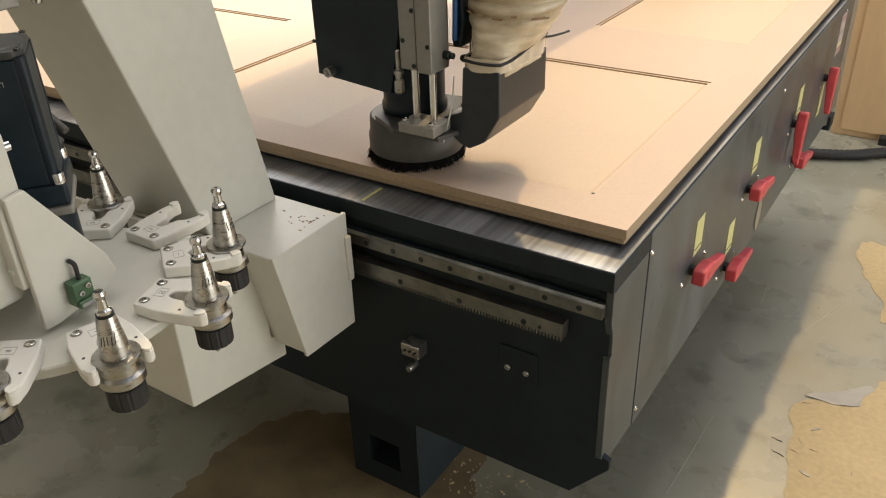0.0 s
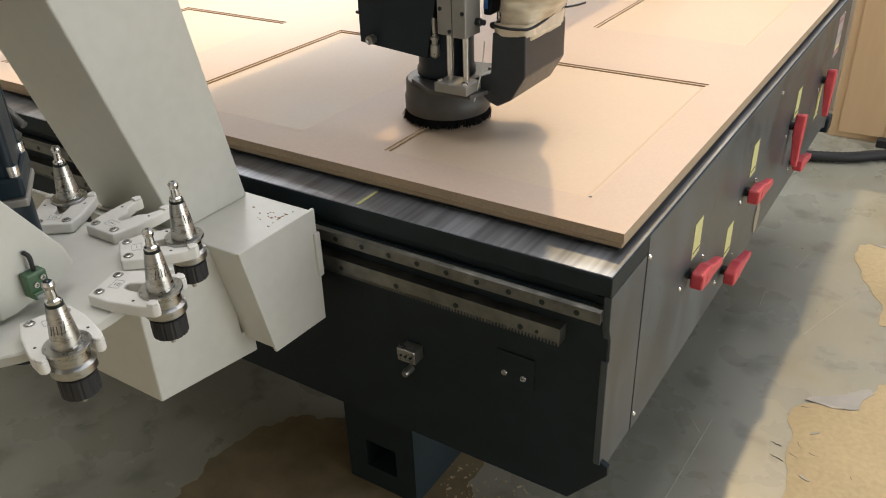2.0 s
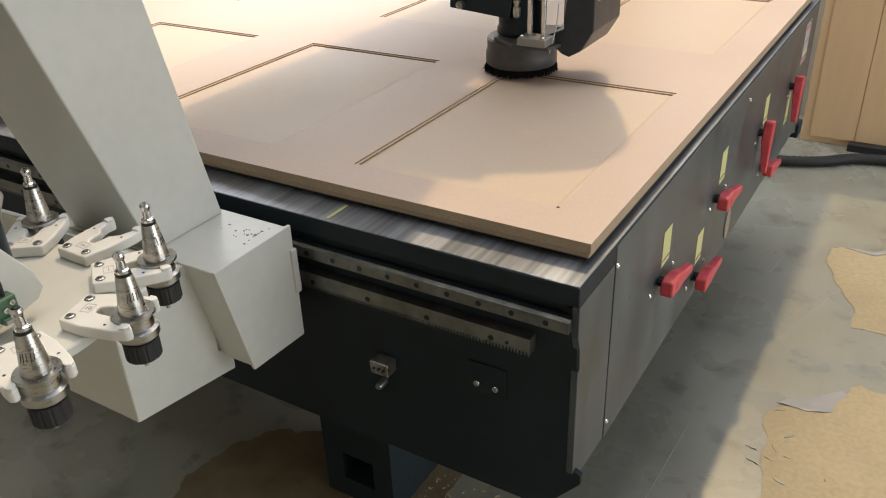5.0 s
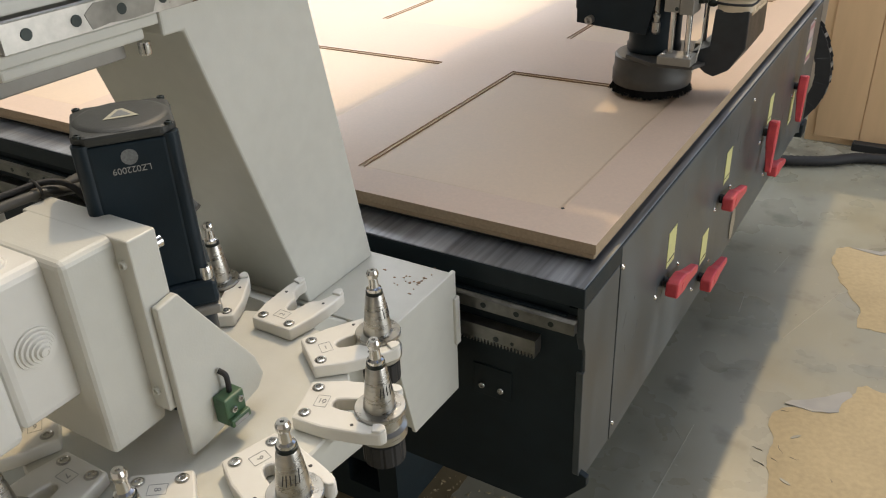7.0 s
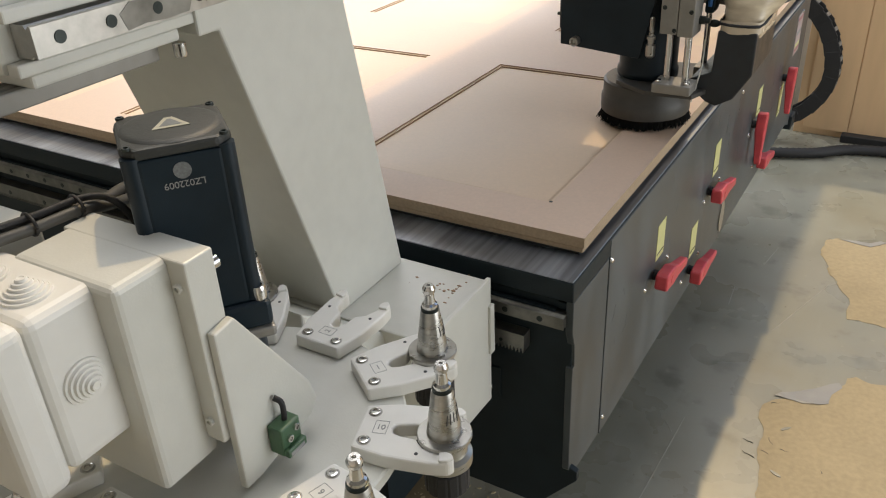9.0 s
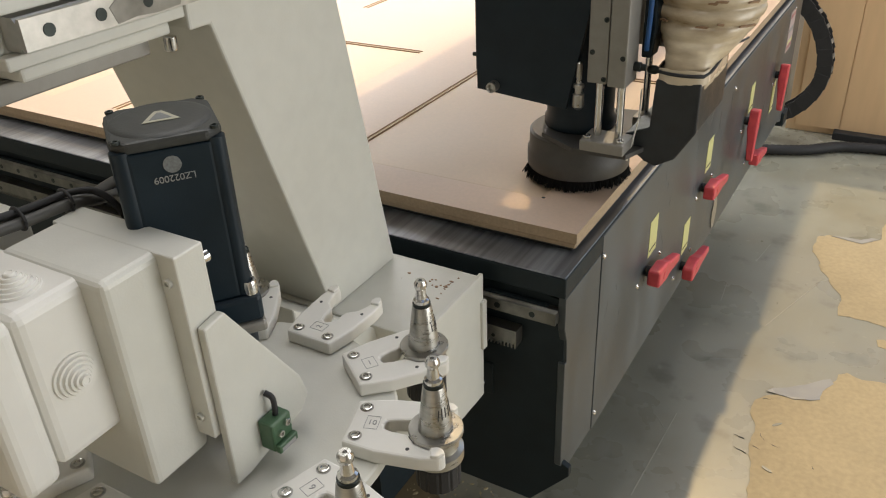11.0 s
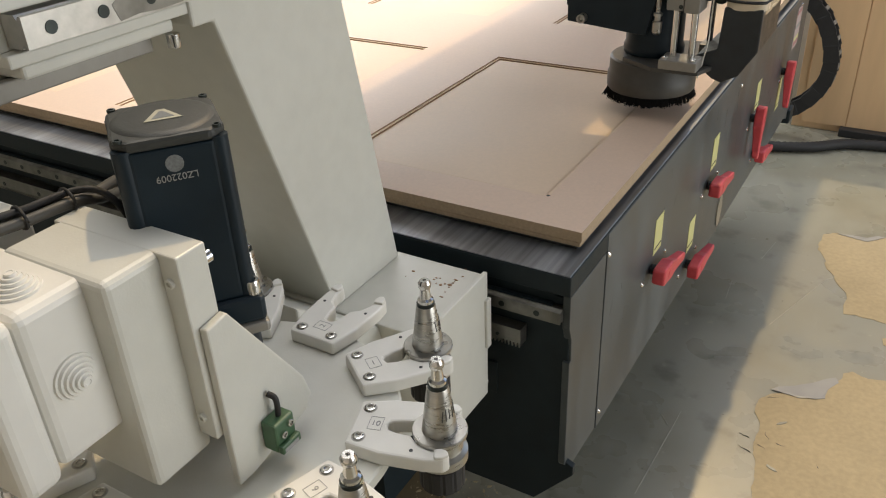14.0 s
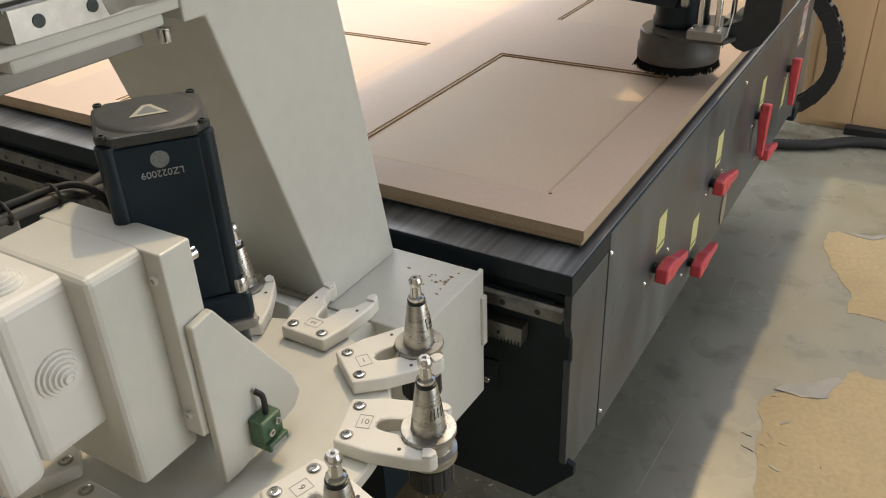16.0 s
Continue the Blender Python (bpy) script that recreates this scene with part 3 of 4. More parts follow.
def board():
    """The sheet being routed, with framed pockets, on its sacrificial board."""
    x0, x1, y0, y1 = -2.52, -0.033, 0.081, 2.03
    b = bm_()
    box(b, x0 + 0.004, x1 - 0.003, y0 + 0.003, y1, BED + 0.0095, TOP - 0.0196, 0.0012, 1)
    whole("spoil_board", b, MDFEDGE, "brown fibreboard backing sheet on the machine bed", "board")
    # dark inset sheet put in for the shadow gap between bed and boards
    b = bm_()
    box(b, x0 + 0.02, x1 - 0.012, y0 + 0.012, y1 - 0.02, BED + 0.0002, BED + 0.0095)
    whole("vacuum_mat", b, RUBBER, "black sheet filling the shadow gap under the boards", "mat")
    xs = sorted({x0, x1, *[v for p in POCKETS for v in p[0]]})
    ys = sorted({y0, y1, *[v for p in POCKETS for v in p[1]]})
    me = bpy.data.meshes.new("mdf_sheet")
    b = bm_()
    zf, zl, w = TOP - 0.006, TOP - 0.0025, 0.006

    def quad(pts, mi):
        f = b.faces.new([b.verts.new(p) for p in pts])
        f.material_index = mi
    pk = {(p[0][0], p[1][0]) for p in POCKETS}
    for i in range(len(xs) - 1):
        for j in range(len(ys) - 1):
            a, c, d, e = xs[i], xs[i + 1], ys[j], ys[j + 1]
            if (a, d) not in pk:
                quad([(a, d, TOP), (c, d, TOP), (c, e, TOP), (a, e, TOP)], 0)
                continue
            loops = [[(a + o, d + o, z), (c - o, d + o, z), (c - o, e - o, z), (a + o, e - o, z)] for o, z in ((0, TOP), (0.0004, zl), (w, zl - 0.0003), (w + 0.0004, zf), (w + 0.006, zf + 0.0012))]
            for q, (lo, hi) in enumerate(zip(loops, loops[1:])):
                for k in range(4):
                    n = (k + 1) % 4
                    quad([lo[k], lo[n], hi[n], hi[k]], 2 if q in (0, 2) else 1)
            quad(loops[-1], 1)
    zb = TOP - 0.018
    for (p, q) in (((x0, y0), (x1, y0)), ((x1, y0), (x1, y1)), ((x1, y1), (x0, y1)), ((x0, y1), (x0, y0))):
        quad([(*p, zb), (*q, zb), (*q, TOP), (*p, TOP)], 3)
    quad([(x0, y1, zb), (x1, y1, zb), (x1, y0, zb), (x0, y0, zb)], 3)
    bmesh.ops.remove_doubles(b, verts=b.verts[:], dist=0.00005)
    bmesh.ops.recalc_face_normals(b, faces=b.faces[:])
    b.to_mesh(me)
    b.free()
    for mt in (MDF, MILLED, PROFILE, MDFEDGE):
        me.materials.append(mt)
    sheet = tagged(new("mdf_sheet", me), "tan fibreboard sheet with routed door panel pockets", "board")
    # solid dark plug coloured like the shade inside a drilled hole
    b = bm_()
    lathe(b, [(0.0032, TOP - 0.004), (0.0032, TOP + 0.0002)], -0.131, 0.176, 0, 12)
    part("drill_hole", b, DARKSTEEL, sheet)


def ref_mark():
    b = bm_()
    box(b, -0.511, -0.505, 0.020, 0.079, BED + 0.0004, BED + 0.0012)
    whole("tape_mark", b, YELLOW, "thin yellow tape mark on the steel bed", "tape mark")


# ---- the gantry (parts stand where the gantry ends its way) ----
LEGX = -0.29


def gantry():
    g = thing("gantry", (-0.32, -0.1, 0.6), "off-white painted steel gantry riding on the guide rail", "gantry")
    b = bm_()
    prism(b, [(-0.030, 0.832), (-0.213, 0.832), (-0.166, 0.614), (-0.032, 0.608)], "x", -0.56, -0.146, 0.003)
    foot = part("foot", b, WHITE, g, "off-white foot housing with rust specks")
    b = bm_()
    prism(b, [(-0.028, 0.836), (-0.216, 0.836), (-0.168, 0.610), (-0.032, 0.604)], "x", -0.146, -0.139, 0.0015)
    part("end_cap", b, WHITE, foot)
    b = bm_()
    box(b, -0.142, -0.134, -0.040, -0.026, 0.70, 0.79, 0.002)
    part("wiper", b, WHITE, foot)
    rnd = random.Random(2)
    for k in range(22):
        b = bm_()
        x, y, r = -0.165 - abs(rnd.gauss(0, 0.035)), -0.075 + rnd.gauss(0, 0.022), 0.0008 + 0.0018 * rnd.random()
        q = rnd.uniform(0.4, 2.2)
        prism(b, [(x + r * q * math.cos(a), y + r * math.sin(a) * rnd.uniform(0.7, 1.2)) for a in (0.3, 1.4, 2.5, 3.6, 4.8, 5.7)], "z", 0.8318, 0.8328)
        part("rust_speck", b, PROFILE, foot)
    b = bm_()
    prism(b, [(-0.178, 0.80), (-0.365, 0.95), (-0.365, 0.606), (-0.145, 0.572), (-0.145, 0.62), (-0.175, 0.63)], "x", -0.56, -0.215, 0.003)
    part("carousel_arm", b, WHITE, g)
    # leaning leg
    b = bm_()
    prism(b, [(-0.043, 0.832), (-0.205, 0.832), (-0.343, 1.276), (-0.372, 1.276), (-0.372, 1.36), (-0.144, 1.36)], "x", -0.50, LEGX, 0.003)
    part("leg", b, WHITE, g, "leaning off-white gantry leg")
    # cross beam, its rail shelf and rail
    b = bm_()
    box(b, -0.78, -0.312, -0.575, 2.42, 1.290, 1.66, 0.006)
    beam = part("cross_beam", b, WHITE, g)
    b = bm_()
    box(b, -0.31, LEGX - 0.004, -0.572, 2.40, 1.290, 1.302, 0.002)
    box(b, -0.31, LEGX - 0.004, -0.572, 2.40, 1.336, 1.348, 0.002)
    part("rail_shelf", b, WHITE, beam)
    b = bm_()
    prism(b, [(-0.31, 1.304), (-0.31, 1.333), (-0.292, 1.333), (-0.289, 1.329), (-0.286, 1.333), (-0.283, 1.332), (-0.283, 1.305), (-0.286, 1.304), (-0.289, 1.308), (-0.292, 1.304)], "y", -0.558, 2.38)
    rail = part("guide_rail", b, STEEL, beam, "steel cross rail")
    for i in range(20):
        b = bm_()
        lathe(b, [(0.006, 0), (0.006, 0.0009), (0.004, 0.0009)], -0.283, -0.5325 + 0.0545 * i, 1.3185, 12, "x")
        part("screw_hole", b, DARKSTEEL, rail)
    b = bm_()
    prism(b, [(-0.462, 1.306), (-0.440, 1.308), (-0.415, 1.306), (-0.385, 1.307), (-0.378, 1.320), (-0.390, 1.331), (-0.43, 1.330), (-0.455, 1.331), (-0.468, 1.322)], "x", -0.2832, -0.2824)
    part("grease_smear", b, GREASED, rail, "dark grease smear")
    b = bm_()
    box(b, -0.40, -0.298, -0.56, -0.39, 1.277, 1.2895, 0.003)
    part("lower_ledge", b, WHITE, beam)
    b = bm_()
    for k in range(3):
        box(b, -0.352 + 0.013 * k, -0.342 + 0.013 * k, -0.60, -0.405, 1.258, 1.2765, 0.002)
    part("cable_duct", b, ALU, beam, "grey ribbed cable duct")
    b = bm_()
    screw(b, (-0.296, -0.395, 1.276), 0.007, -0.014, "z")
    part("bolt", b, CHROME, g)
    # far leg and foot
    b = bm_()
    prism(b, [(2.13, 0.62), (2.30, 0.62), (2.36, 1.30), (2.13, 1.30)], "x", -0.445, LEGX, 0.003)
    part("leg", b, WHITE, g)
    b = bm_()
    path = curve_points([(-0.267, 2.872, 0.839), (-0.158, 2.848, 0.659), (-0.038, 2.836, 0.538), (0.02, 2.824, 0.393), (0.008, 2.824, 0.261), (-0.074, 2.812, 0.152), (-0.218, 2.8, 0.092), (-0.411, 2.788, 0.068)], 54)
    tube(b, path, 0.017, 10)
    chain = part("drag_chain", b, RUBBER, g, "black plastic drag chain with pale crossbars at the far end")
    for k in range(16):
        p0, p1 = path[3 * k], path[min(3 * k + 4, 54)]
        d = (p1 - p0).normalized()
        out = d.cross(Vector((0, 1, 0))).normalized()
        side = d.cross(out).normalized()
        ln = (p1 - p0).length
        link_space = Matrix((d, side, out)).transposed().to_4x4()
        link_space.translation = (p0 + p1) / 2
        for sy in (-1, 1):
            b = bm_()
            prism(b, [(-ln / 2, -0.028), (ln / 2 - 0.007, -0.033), (ln / 2, 0.0), (ln / 2 - 0.007, 0.033), (-ln / 2, 0.028)], "y", sy * 0.030 - 0.004 + 0.001 * (k % 2), sy * 0.030 + 0.004 + 0.001 * (k % 2), 0.001, 1)
            turned(b, link_space)
            part("link", b, RUBBER, chain)
        b = bm_()
        box(b, -0.008, 0.008, -0.026, 0.026, 0.026, 0.033, 0.001, 1)
        turned(b, link_space)
        part("crossbar", b, ALU, chain, "pale grey crossbar")
    return g


CX, CY, DISC = -0.1175, -0.572, 0.985
MX, MY = -0.1215, -0.560      # the motor stands a little off the disc axis


def around(deg):
    return Matrix.Translation((CX, CY, 0)) @ Matrix.Rotation(radians(deg), 4, "Z")


def fork_outline():
    """Half-open claw, pointing along +x, with its root at x = 0.119."""
    return [(0.119, -0.027), (0.150, -0.034), (0.190, -0.036), (0.207, -0.034), (0.2115, -0.029), (0.209, -0.0235), (0.204, -0.0225), (0.196, -0.0235), (0.182, -0.019), (0.1735, -0.009),
            (0.160, -0.0075), (0.152, -0.005), (0.150, 0.0), (0.152, 0.005), (0.160, 0.0075), (0.1735, 0.009), (0.182, 0.019), (0.196, 0.0235), (0.204, 0.0225), (0.209, 0.0235), (0.2115, 0.029), (0.207, 0.034), (0.190, 0.036), (0.150, 0.034), (0.119, 0.027)]


def carousel():
    c = thing("tool_carousel", (CX, CY, DISC), "off-white tool changer disc with white claws and black motor", "tool carousel")
    b = bm_()
    lathe(b, [(0.150, DISC - 0.014), (0.157, DISC - 0.012), (0.157, DISC - 0.002), (0.155, DISC)], CX, CY, 0, 64)
    part("disc", b, WHITE, c, "off-white steel disc")
    b = bm_()
    lathe(b, [(0.05, 0.90), (0.05, DISC - 0.014)], CX, CY, 0, 24)
    part("hub", b, BLACK, c)
    b = bm_()
    box(b, -0.32, -0.10, -0.60, -0.34, 0.885, 0.905, 0.003)
    part("support_plate", b, WHITE, c)
    for k, num in enumerate(("10", "1", "2", "3", "4", "5", "6", "7", "8", "9")):
        m = around(18 + 36 * k)
        b = bm_()
        prism(b, fork_outline(), "z", DISC + 0.0005, DISC + 0.0155, 0.0022, 2)
        turned(b, m)
        f = part("claw", b, NYLON, c, "white nylon tool claw")
        for sy in (-1, 1):
            b = bm_()
            prism(b, [(0.1975, sy * 0.0245), (0.2035, sy * 0.0228), (0.2085, sy * 0.0245), (0.2110, sy * 0.0290), (0.2065, sy * 0.0335), (0.1990, sy * 0.0345)], "z", DISC + 0.0150, DISC + 0.0185, 0.0012, 2)
            turned(b, m)
            part("jaw_tip", b, NYLON, f)
        for sy in (-0.0185, 0.0185):
            b = bm_()
            screw(b, (0.129, sy, DISC + 0.0152), 0.0050, 0.0022, "z")
            turned(b, m)
            part("screw", b, CHROME, f)
            b = bm_()
            lathe(b, [(0.0060, DISC + 0.0150), (0.0064, DISC + 0.0157), (0.0048, DISC + 0.0157)], 0.129, sy, 0, 16)
            turned(b, m)
            part("washer", b, STEEL, f)
        # flat dark discs on the claw, painted for the shade in its pin holes
        for sy in (-0.027, 0.027):
            b = bm_()
            lathe(b, [(0.0018, DISC + 0.0153), (0.0018, DISC + 0.0158)], 0.178, sy, 0, 8)
            turned(b, m)
            part("pin_hole", b, INK, f)
        t = m @ Matrix.Translation((0.1395, 0, DISC + 0.0157))
        text_part("number", num, 0.0085, t, PRINT, f)
        b = bm_()
        for q in ((-0.006, 0.006, -0.0082, -0.0078), (-0.006, 0.006, 0.0078, 0.0082), (-0.0062, -0.0058, -0.008, 0.008), (0.0058, 0.0062, -0.008, 0.008)):
            box(b, q[0], q[1], q[2], q[3], 0.0, 0.0002)
        turned(b, t)
        part("number_frame", b, PRINT, f)
    # motor on its flange
    mm = Matrix.Translation((MX - 0.004, MY - 0.008, 0)) @ Matrix.Rotation(radians(-37), 4, "Z")
    h, k = 0.0405, 0.030
    o = [(h, -k), (h, k), (k, h), (-k, h), (-h, k), (-h, -k), (-k, -h), (k, -h)]
    b = bm_()
    prism(b, o, "z", 1.130, 1.266, 0.002)
    turned(b, mm)
    mot = part("motor", b, MOTOR, c, "black stepper motor with grey cap")
    for sx in (-1, 1):
        for sy in (-1, 1):
            b = bm_()
            lathe(b, [(0.0075, 1.131), (0.0075, 1.268)], sx * 0.034, sy * 0.034, 0, 12)
            turned(b, mm)
            part("corner_rib", b, MOTOR, mot)
    b = bm_()
    prism(b, o, "z", 1.266, 1.275, 0.003)
    lathe(b, [(0.0385, 1.275), (0.0365, 1.2765), (0.033, 1.2772), (0.001, 1.2776)], 0, 0, 0, 36, caps=False)
    turned(b, mm)
    part("cap", b, MOTORTOP, mot)
    for sx in (-1, 1):
        for sy in (-1, 1):
            b = bm_()
            screw(b, (sx * 0.0348, sy * 0.0348, 1.2740), 0.0034, 0.0024, "z")
            turned(b, mm)
            part("screw", b, DARKSTEEL, mot)
    b = bm_()
    prism(b, [(0.012, -0.014), (0.012, 0.014), (-0.011, 0.003), (-0.011, -0.003)], "z", 1.2777, 1.2781)
    turned(b, mm)
    st = part("warning_sticker", b, STICKER, mot, "small pale triangular sticker")
    b = bm_()
    prism(b, [(0.0085, -0.0085), (0.0085, 0.0085), (-0.006, 0.0015), (-0.006, -0.0015)], "z", 1.27815, 1.2783)
    turned(b, mm)
    part("sign", b, BADGE, st)
    b = bm_()
    lathe(b, [(0.0066, 0), (0.0066, 0.0005)], h, 0.0, 1.254, 20, "x")
    turned(b, mm)
    part("badge", b, BADGE, mot, "round grey badge")
    t = mm @ Matrix.Translation((h + 0.0003, 0.0, 1.2435)) @ Matrix.Rotation(radians(90), 4, "Z") @ Matrix.Rotation(radians(90), 4, "X") @ Matrix.Rotation(radians(180), 4, "Z")
    text_part("print", "LZ022009", 0.0074, t, PRINT, mot)
    b = bm_()
    box(b, -0.046, 0.046, -0.046, 0.046, 1.106, 1.130, 0.004)
    turned(b, mm)
    fl = part("motor_flange", b, MOTOR, c)
    b = bm_()
    box(b, -0.047, 0.047, -0.047, 0.047, 1.095, 1.1055, 0.003)
    turned(b, mm)
    part("adapter_plate", b, ALU, fl, "grey aluminium adapter plate")
    for sx in (-1, 1):
        for sy in (-1, 1):
            b = bm_()
            screw(b, (sx * 0.037, sy * 0.0385, 1.130), 0.0066, 0.012, "z")
            turned(b, mm)
            part("bolt", b, CHROME, fl)
    b = bm_()
    lathe(b, [(0.034, DISC), (0.034, 1.106)], MX, MY, 0, 28)
    part("gearbox", b, MOTOR, c)
    # bracket, flange plate and housing beside the motor
    b = bm_()
    prism(b, [(-0.634, 1.146), (-0.612, 1.149), (-0.543, 1.040), (-0.536, 1.016), (-0.546, 1.004), (-0.616, 0.990), (-0.634, 0.990)], "x", -0.056, -0.048, 0.0015)
    part("bracket", b, WHITE, c)
    b = bm_()
    box(b, -0.186, -0.056, -0.640, -0.612, 1.042, 1.2085, 0.0015)
    pl = part("flange_plate", b, WHITE, c)
    for z in (1.186, 1.062):
        b = bm_()
        screw(b, (-0.066, -0.640, z), 0.0038, -0.003, "y")
        part("screw", b, WHITE, pl)
    b = bm_()
    lathe(b, [(0.006, -0.6125), (0.006, -0.606), (0.004, -0.605)], -0.063, 0, 1.192, 12, "y")
    part("bolt", b, CHROME, pl)
    b = bm_()
    box(b, -0.184, -0.074, -0.688, -0.630, 1.022, 1.208, 0.006, 3)
    part("housing", b, WHITE, c, "off-white sheet metal housing")
    b = bm_()
    box(b, -0.35, -0.224, -0.71, -0.634, 1.03, 1.2065, 0.003)
    part("rear_cover", b, WHITE, c)
    b = bm_()
    box(b, -0.205, -0.096, -0.740, -0.6785, 1.078, 1.206, 0.008, 3)
    jb = part("junction_box", b, NYLON, c, "white plastic junction box with rubber grommets")
    b = bm_()
    box(b, -0.208, -0.0935, -0.772, -0.7405, 1.072, 1.2085, 0.009, 4)
    part("lid", b, NYLON, jb)
    for axis, at in (("x", (-0.096, -0.711, 1.142)), ("z", (-0.128, -0.714, 1.206)), ("z", (-0.176, -0.714, 1.206))):
        b = bm_()
        pr = []
        for i in range(6):
            r = 0.0175 - 0.0027 * i
            pr += [(r + 0.0002, 0.0022 * i), (r, 0.0022 * i + 0.0020), (r - 0.0016, 0.0022 * i + 0.0021), (r - 0.0020, 0.0022 * i + 0.0016)]
        lathe(b, pr + [(0.001, 0.0125)], *at, 24, axis)
        part("grommet", b, NYLON, jb)
    # green switch on the bracket with its lead
    b = bm_()
    box(b, -0.048, -0.032, -0.602, -0.578, 1.005, 1.034, 0.002)
    sw = part("limit_switch", b, GREEN, c, "green plastic sensor block")
    b = bm_()
    box(b, -0.0325, -0.027, -0.6015, -0.5785, 1.0052, 1.0135, 0.0012)
    part("terminal", b, GREEN, sw)
    b = bm_()
    box(b, -0.0272, -0.0266, -0.599, -0.582, 1.0065, 1.0105)
    part("print_bar", b, PRINT, sw)
    for y, z in ((-0.594, 1.021), (-0.585, 1.027)):
        b = bm_()
        screw(b, (-0.032, y, z), 0.0034, 0.003, "x")
        part("screw", b, CHROME, sw)
    b = bm_()
    tube(b, curve_points([(-0.046, -0.590, 1.056), (-0.040, -0.588, 1.052), (-0.039, -0.588, 1.042), (-0.040, -0.588, 1.032)], 10), 0.0026, 8)
    part("lead", b, RUBBER, sw)
    # cables over the end of the housing, held by two ties
    for r, mat, ctrl in ((0.0046, CABLE, ((-0.225, -0.76, 1.205), (-0.214, -0.70, 1.2135), (-0.203, -0.657, 1.2135), (-0.1975, -0.619, 1.2125), (-0.198, -0.593, 1.207), (-0.216, -0.545, 1.199), (-0.20, -0.50, 1.185), (-0.15, -0.49, 1.15))),
                         (0.0046, CABLE, ((-0.213, -0.755, 1.206), (-0.203, -0.70, 1.2135), (-0.1935, -0.657, 1.2135), (-0.1885, -0.619, 1.213), (-0.190, -0.593, 1.205), (-0.212, -0.548, 1.188), (-0.20, -0.51, 1.172), (-0.15, -0.50, 1.14))),
                         (0.003, RUBBER, ((-0.218, -0.75, 1.214), (-0.207, -0.69, 1.2205), (-0.198, -0.650, 1.2205), (-0.192, -0.617, 1.2205), (-0.182, -0.600, 1.217), (-0.170, -0.592, 1.203), (-0.163, -0.589, 1.18), (-0.160, -0.588, 1.14)))):
        b = bm_()
        tube(b, curve_points(ctrl, 40), r, 10)
        part("cable", b, mat, c)
    for x, y, z in ((-0.1985, -0.657, 1.2155), (-0.193, -0.619, 1.215)):
        b = bm_()
        ring = [(x + 0.0115 * math.cos(a), y - 0.002 * math.cos(a), z + 0.0085 * math.sin(a)) for a in [2 * math.pi * k / 20 for k in range(21)]]
        tube(b, ring, 0.0014, 6)
        part("cable_tie", b, RUBBER, c)
    return c


def tool_holder(deg):
    """A steel taper holder with pull stud, flange and collet nut, hanging in a claw."""
    m = around(deg)
    at = m @ Vector((0.197, 0, DISC + 0.006))
    t = thing("tool_holder", at, "bright steel taper tool holder with black collet nut in a claw", "tool holder", "tool holders in the carousel")
    z = DISC + 0.012
    b = bm_()
    lathe(b, [(0.0158, z + 0.007), (0.0095, z + 0.0525), (0.0090, z + 0.0537)], at.x, at.y, 0, 32)
    part("taper", b, TAPER, t)
    b = bm_()
    lathe(b, [(0.0078, z + 0.0565), (0.0078, z + 0.0605), (0.0055, z + 0.0622), (0.0048, z + 0.0696), (0.0046, z + 0.0719), (0.0060, z + 0.0741), (0.0060, z + 0.0758), (0.0064, z + 0.0764), (0.0064, z + 0.0781), (0.0045, z + 0.0815), (0.0018, z + 0.0815), (0.0018, z + 0.0787)], at.x, at.y, 0, 24)
    part("pull_stud", b, CHROME, t)
    b = bm_()
    lathe(b, [(0.0088, z + 0.0534), (0.0088, z + 0.0568), (0.007, z + 0.0571)], at.x, at.y, 0, 24)
    part("seal_ring", b, DARKSTEEL, t)
    b = bm_()
    lathe(b, [(0.020, z - 0.024), (0.0238, z - 0.024), (0.0238, z - 0.015), (0.0198, z - 0.012), (0.0198, z + 0.001), (0.0242, z + 0.0035), (0.0242, z + 0.0065), (0.0235, z + 0.0072), (0.0158, z + 0.0072)], at.x, at.y, 0, 36)
    part("flange", b, TAPER, t)
    b = bm_()
    lathe(b, [(0.017, z - 0.030), (0.017, z - 0.022)], at.x, at.y, 0, 28)
    part("neck", b, TAPER, t)
    b = bm_()
    teeth = [(r * math.cos(radians(30 * i + d)), r * math.sin(radians(30 * i + d))) for i in range(12) for d, r in ((0, 0.0197), (5, 0.0197), (7, 0.0206), (28, 0.0206))]
    prism(b, [(at.x + px, at.y + py) for px, py in teeth], "z", z - 0.054, z - 0.0295, 0.0007, 1)
    part("collet_nut", b, RUBBER, t, "black collet nut")
    b = bm_()
    lathe(b, [(0.003, z - 0.068), (0.003, z - 0.055)], at.x, at.y, 0, 10)
    part("bit", b, STEEL, t)
    # pen strokes on the taper, facing the open side of the claw
    rnd = random.Random(int(deg))
    for i in range(5):
        a0, z0 = radians(deg) - 1.15 + 0.28 * i, z + 0.024 + 0.004 * rnd.random()
        da, dz = rnd.uniform(-0.12, 0.22), rnd.uniform(0.008, 0.014)
        b = bm_()
        pts = []
        for k in range(5):
            f = k / 4
            zz, a = z0 + dz * f, a0 + da * f
            r = 0.0158 + (0.0095 - 0.0158) * (zz - z - 0.007) / 0.0455
            pts.append((at.x + r * math.cos(a), at.y + r * math.sin(a), zz))
        tube(b, pts, 0.00055, 5)
        part("pen_stroke", b, INK, t)
    return t


# ---- the spindle head (parts stand round its axis at the near corner) ----
SX, SY = -0.118, 0.174


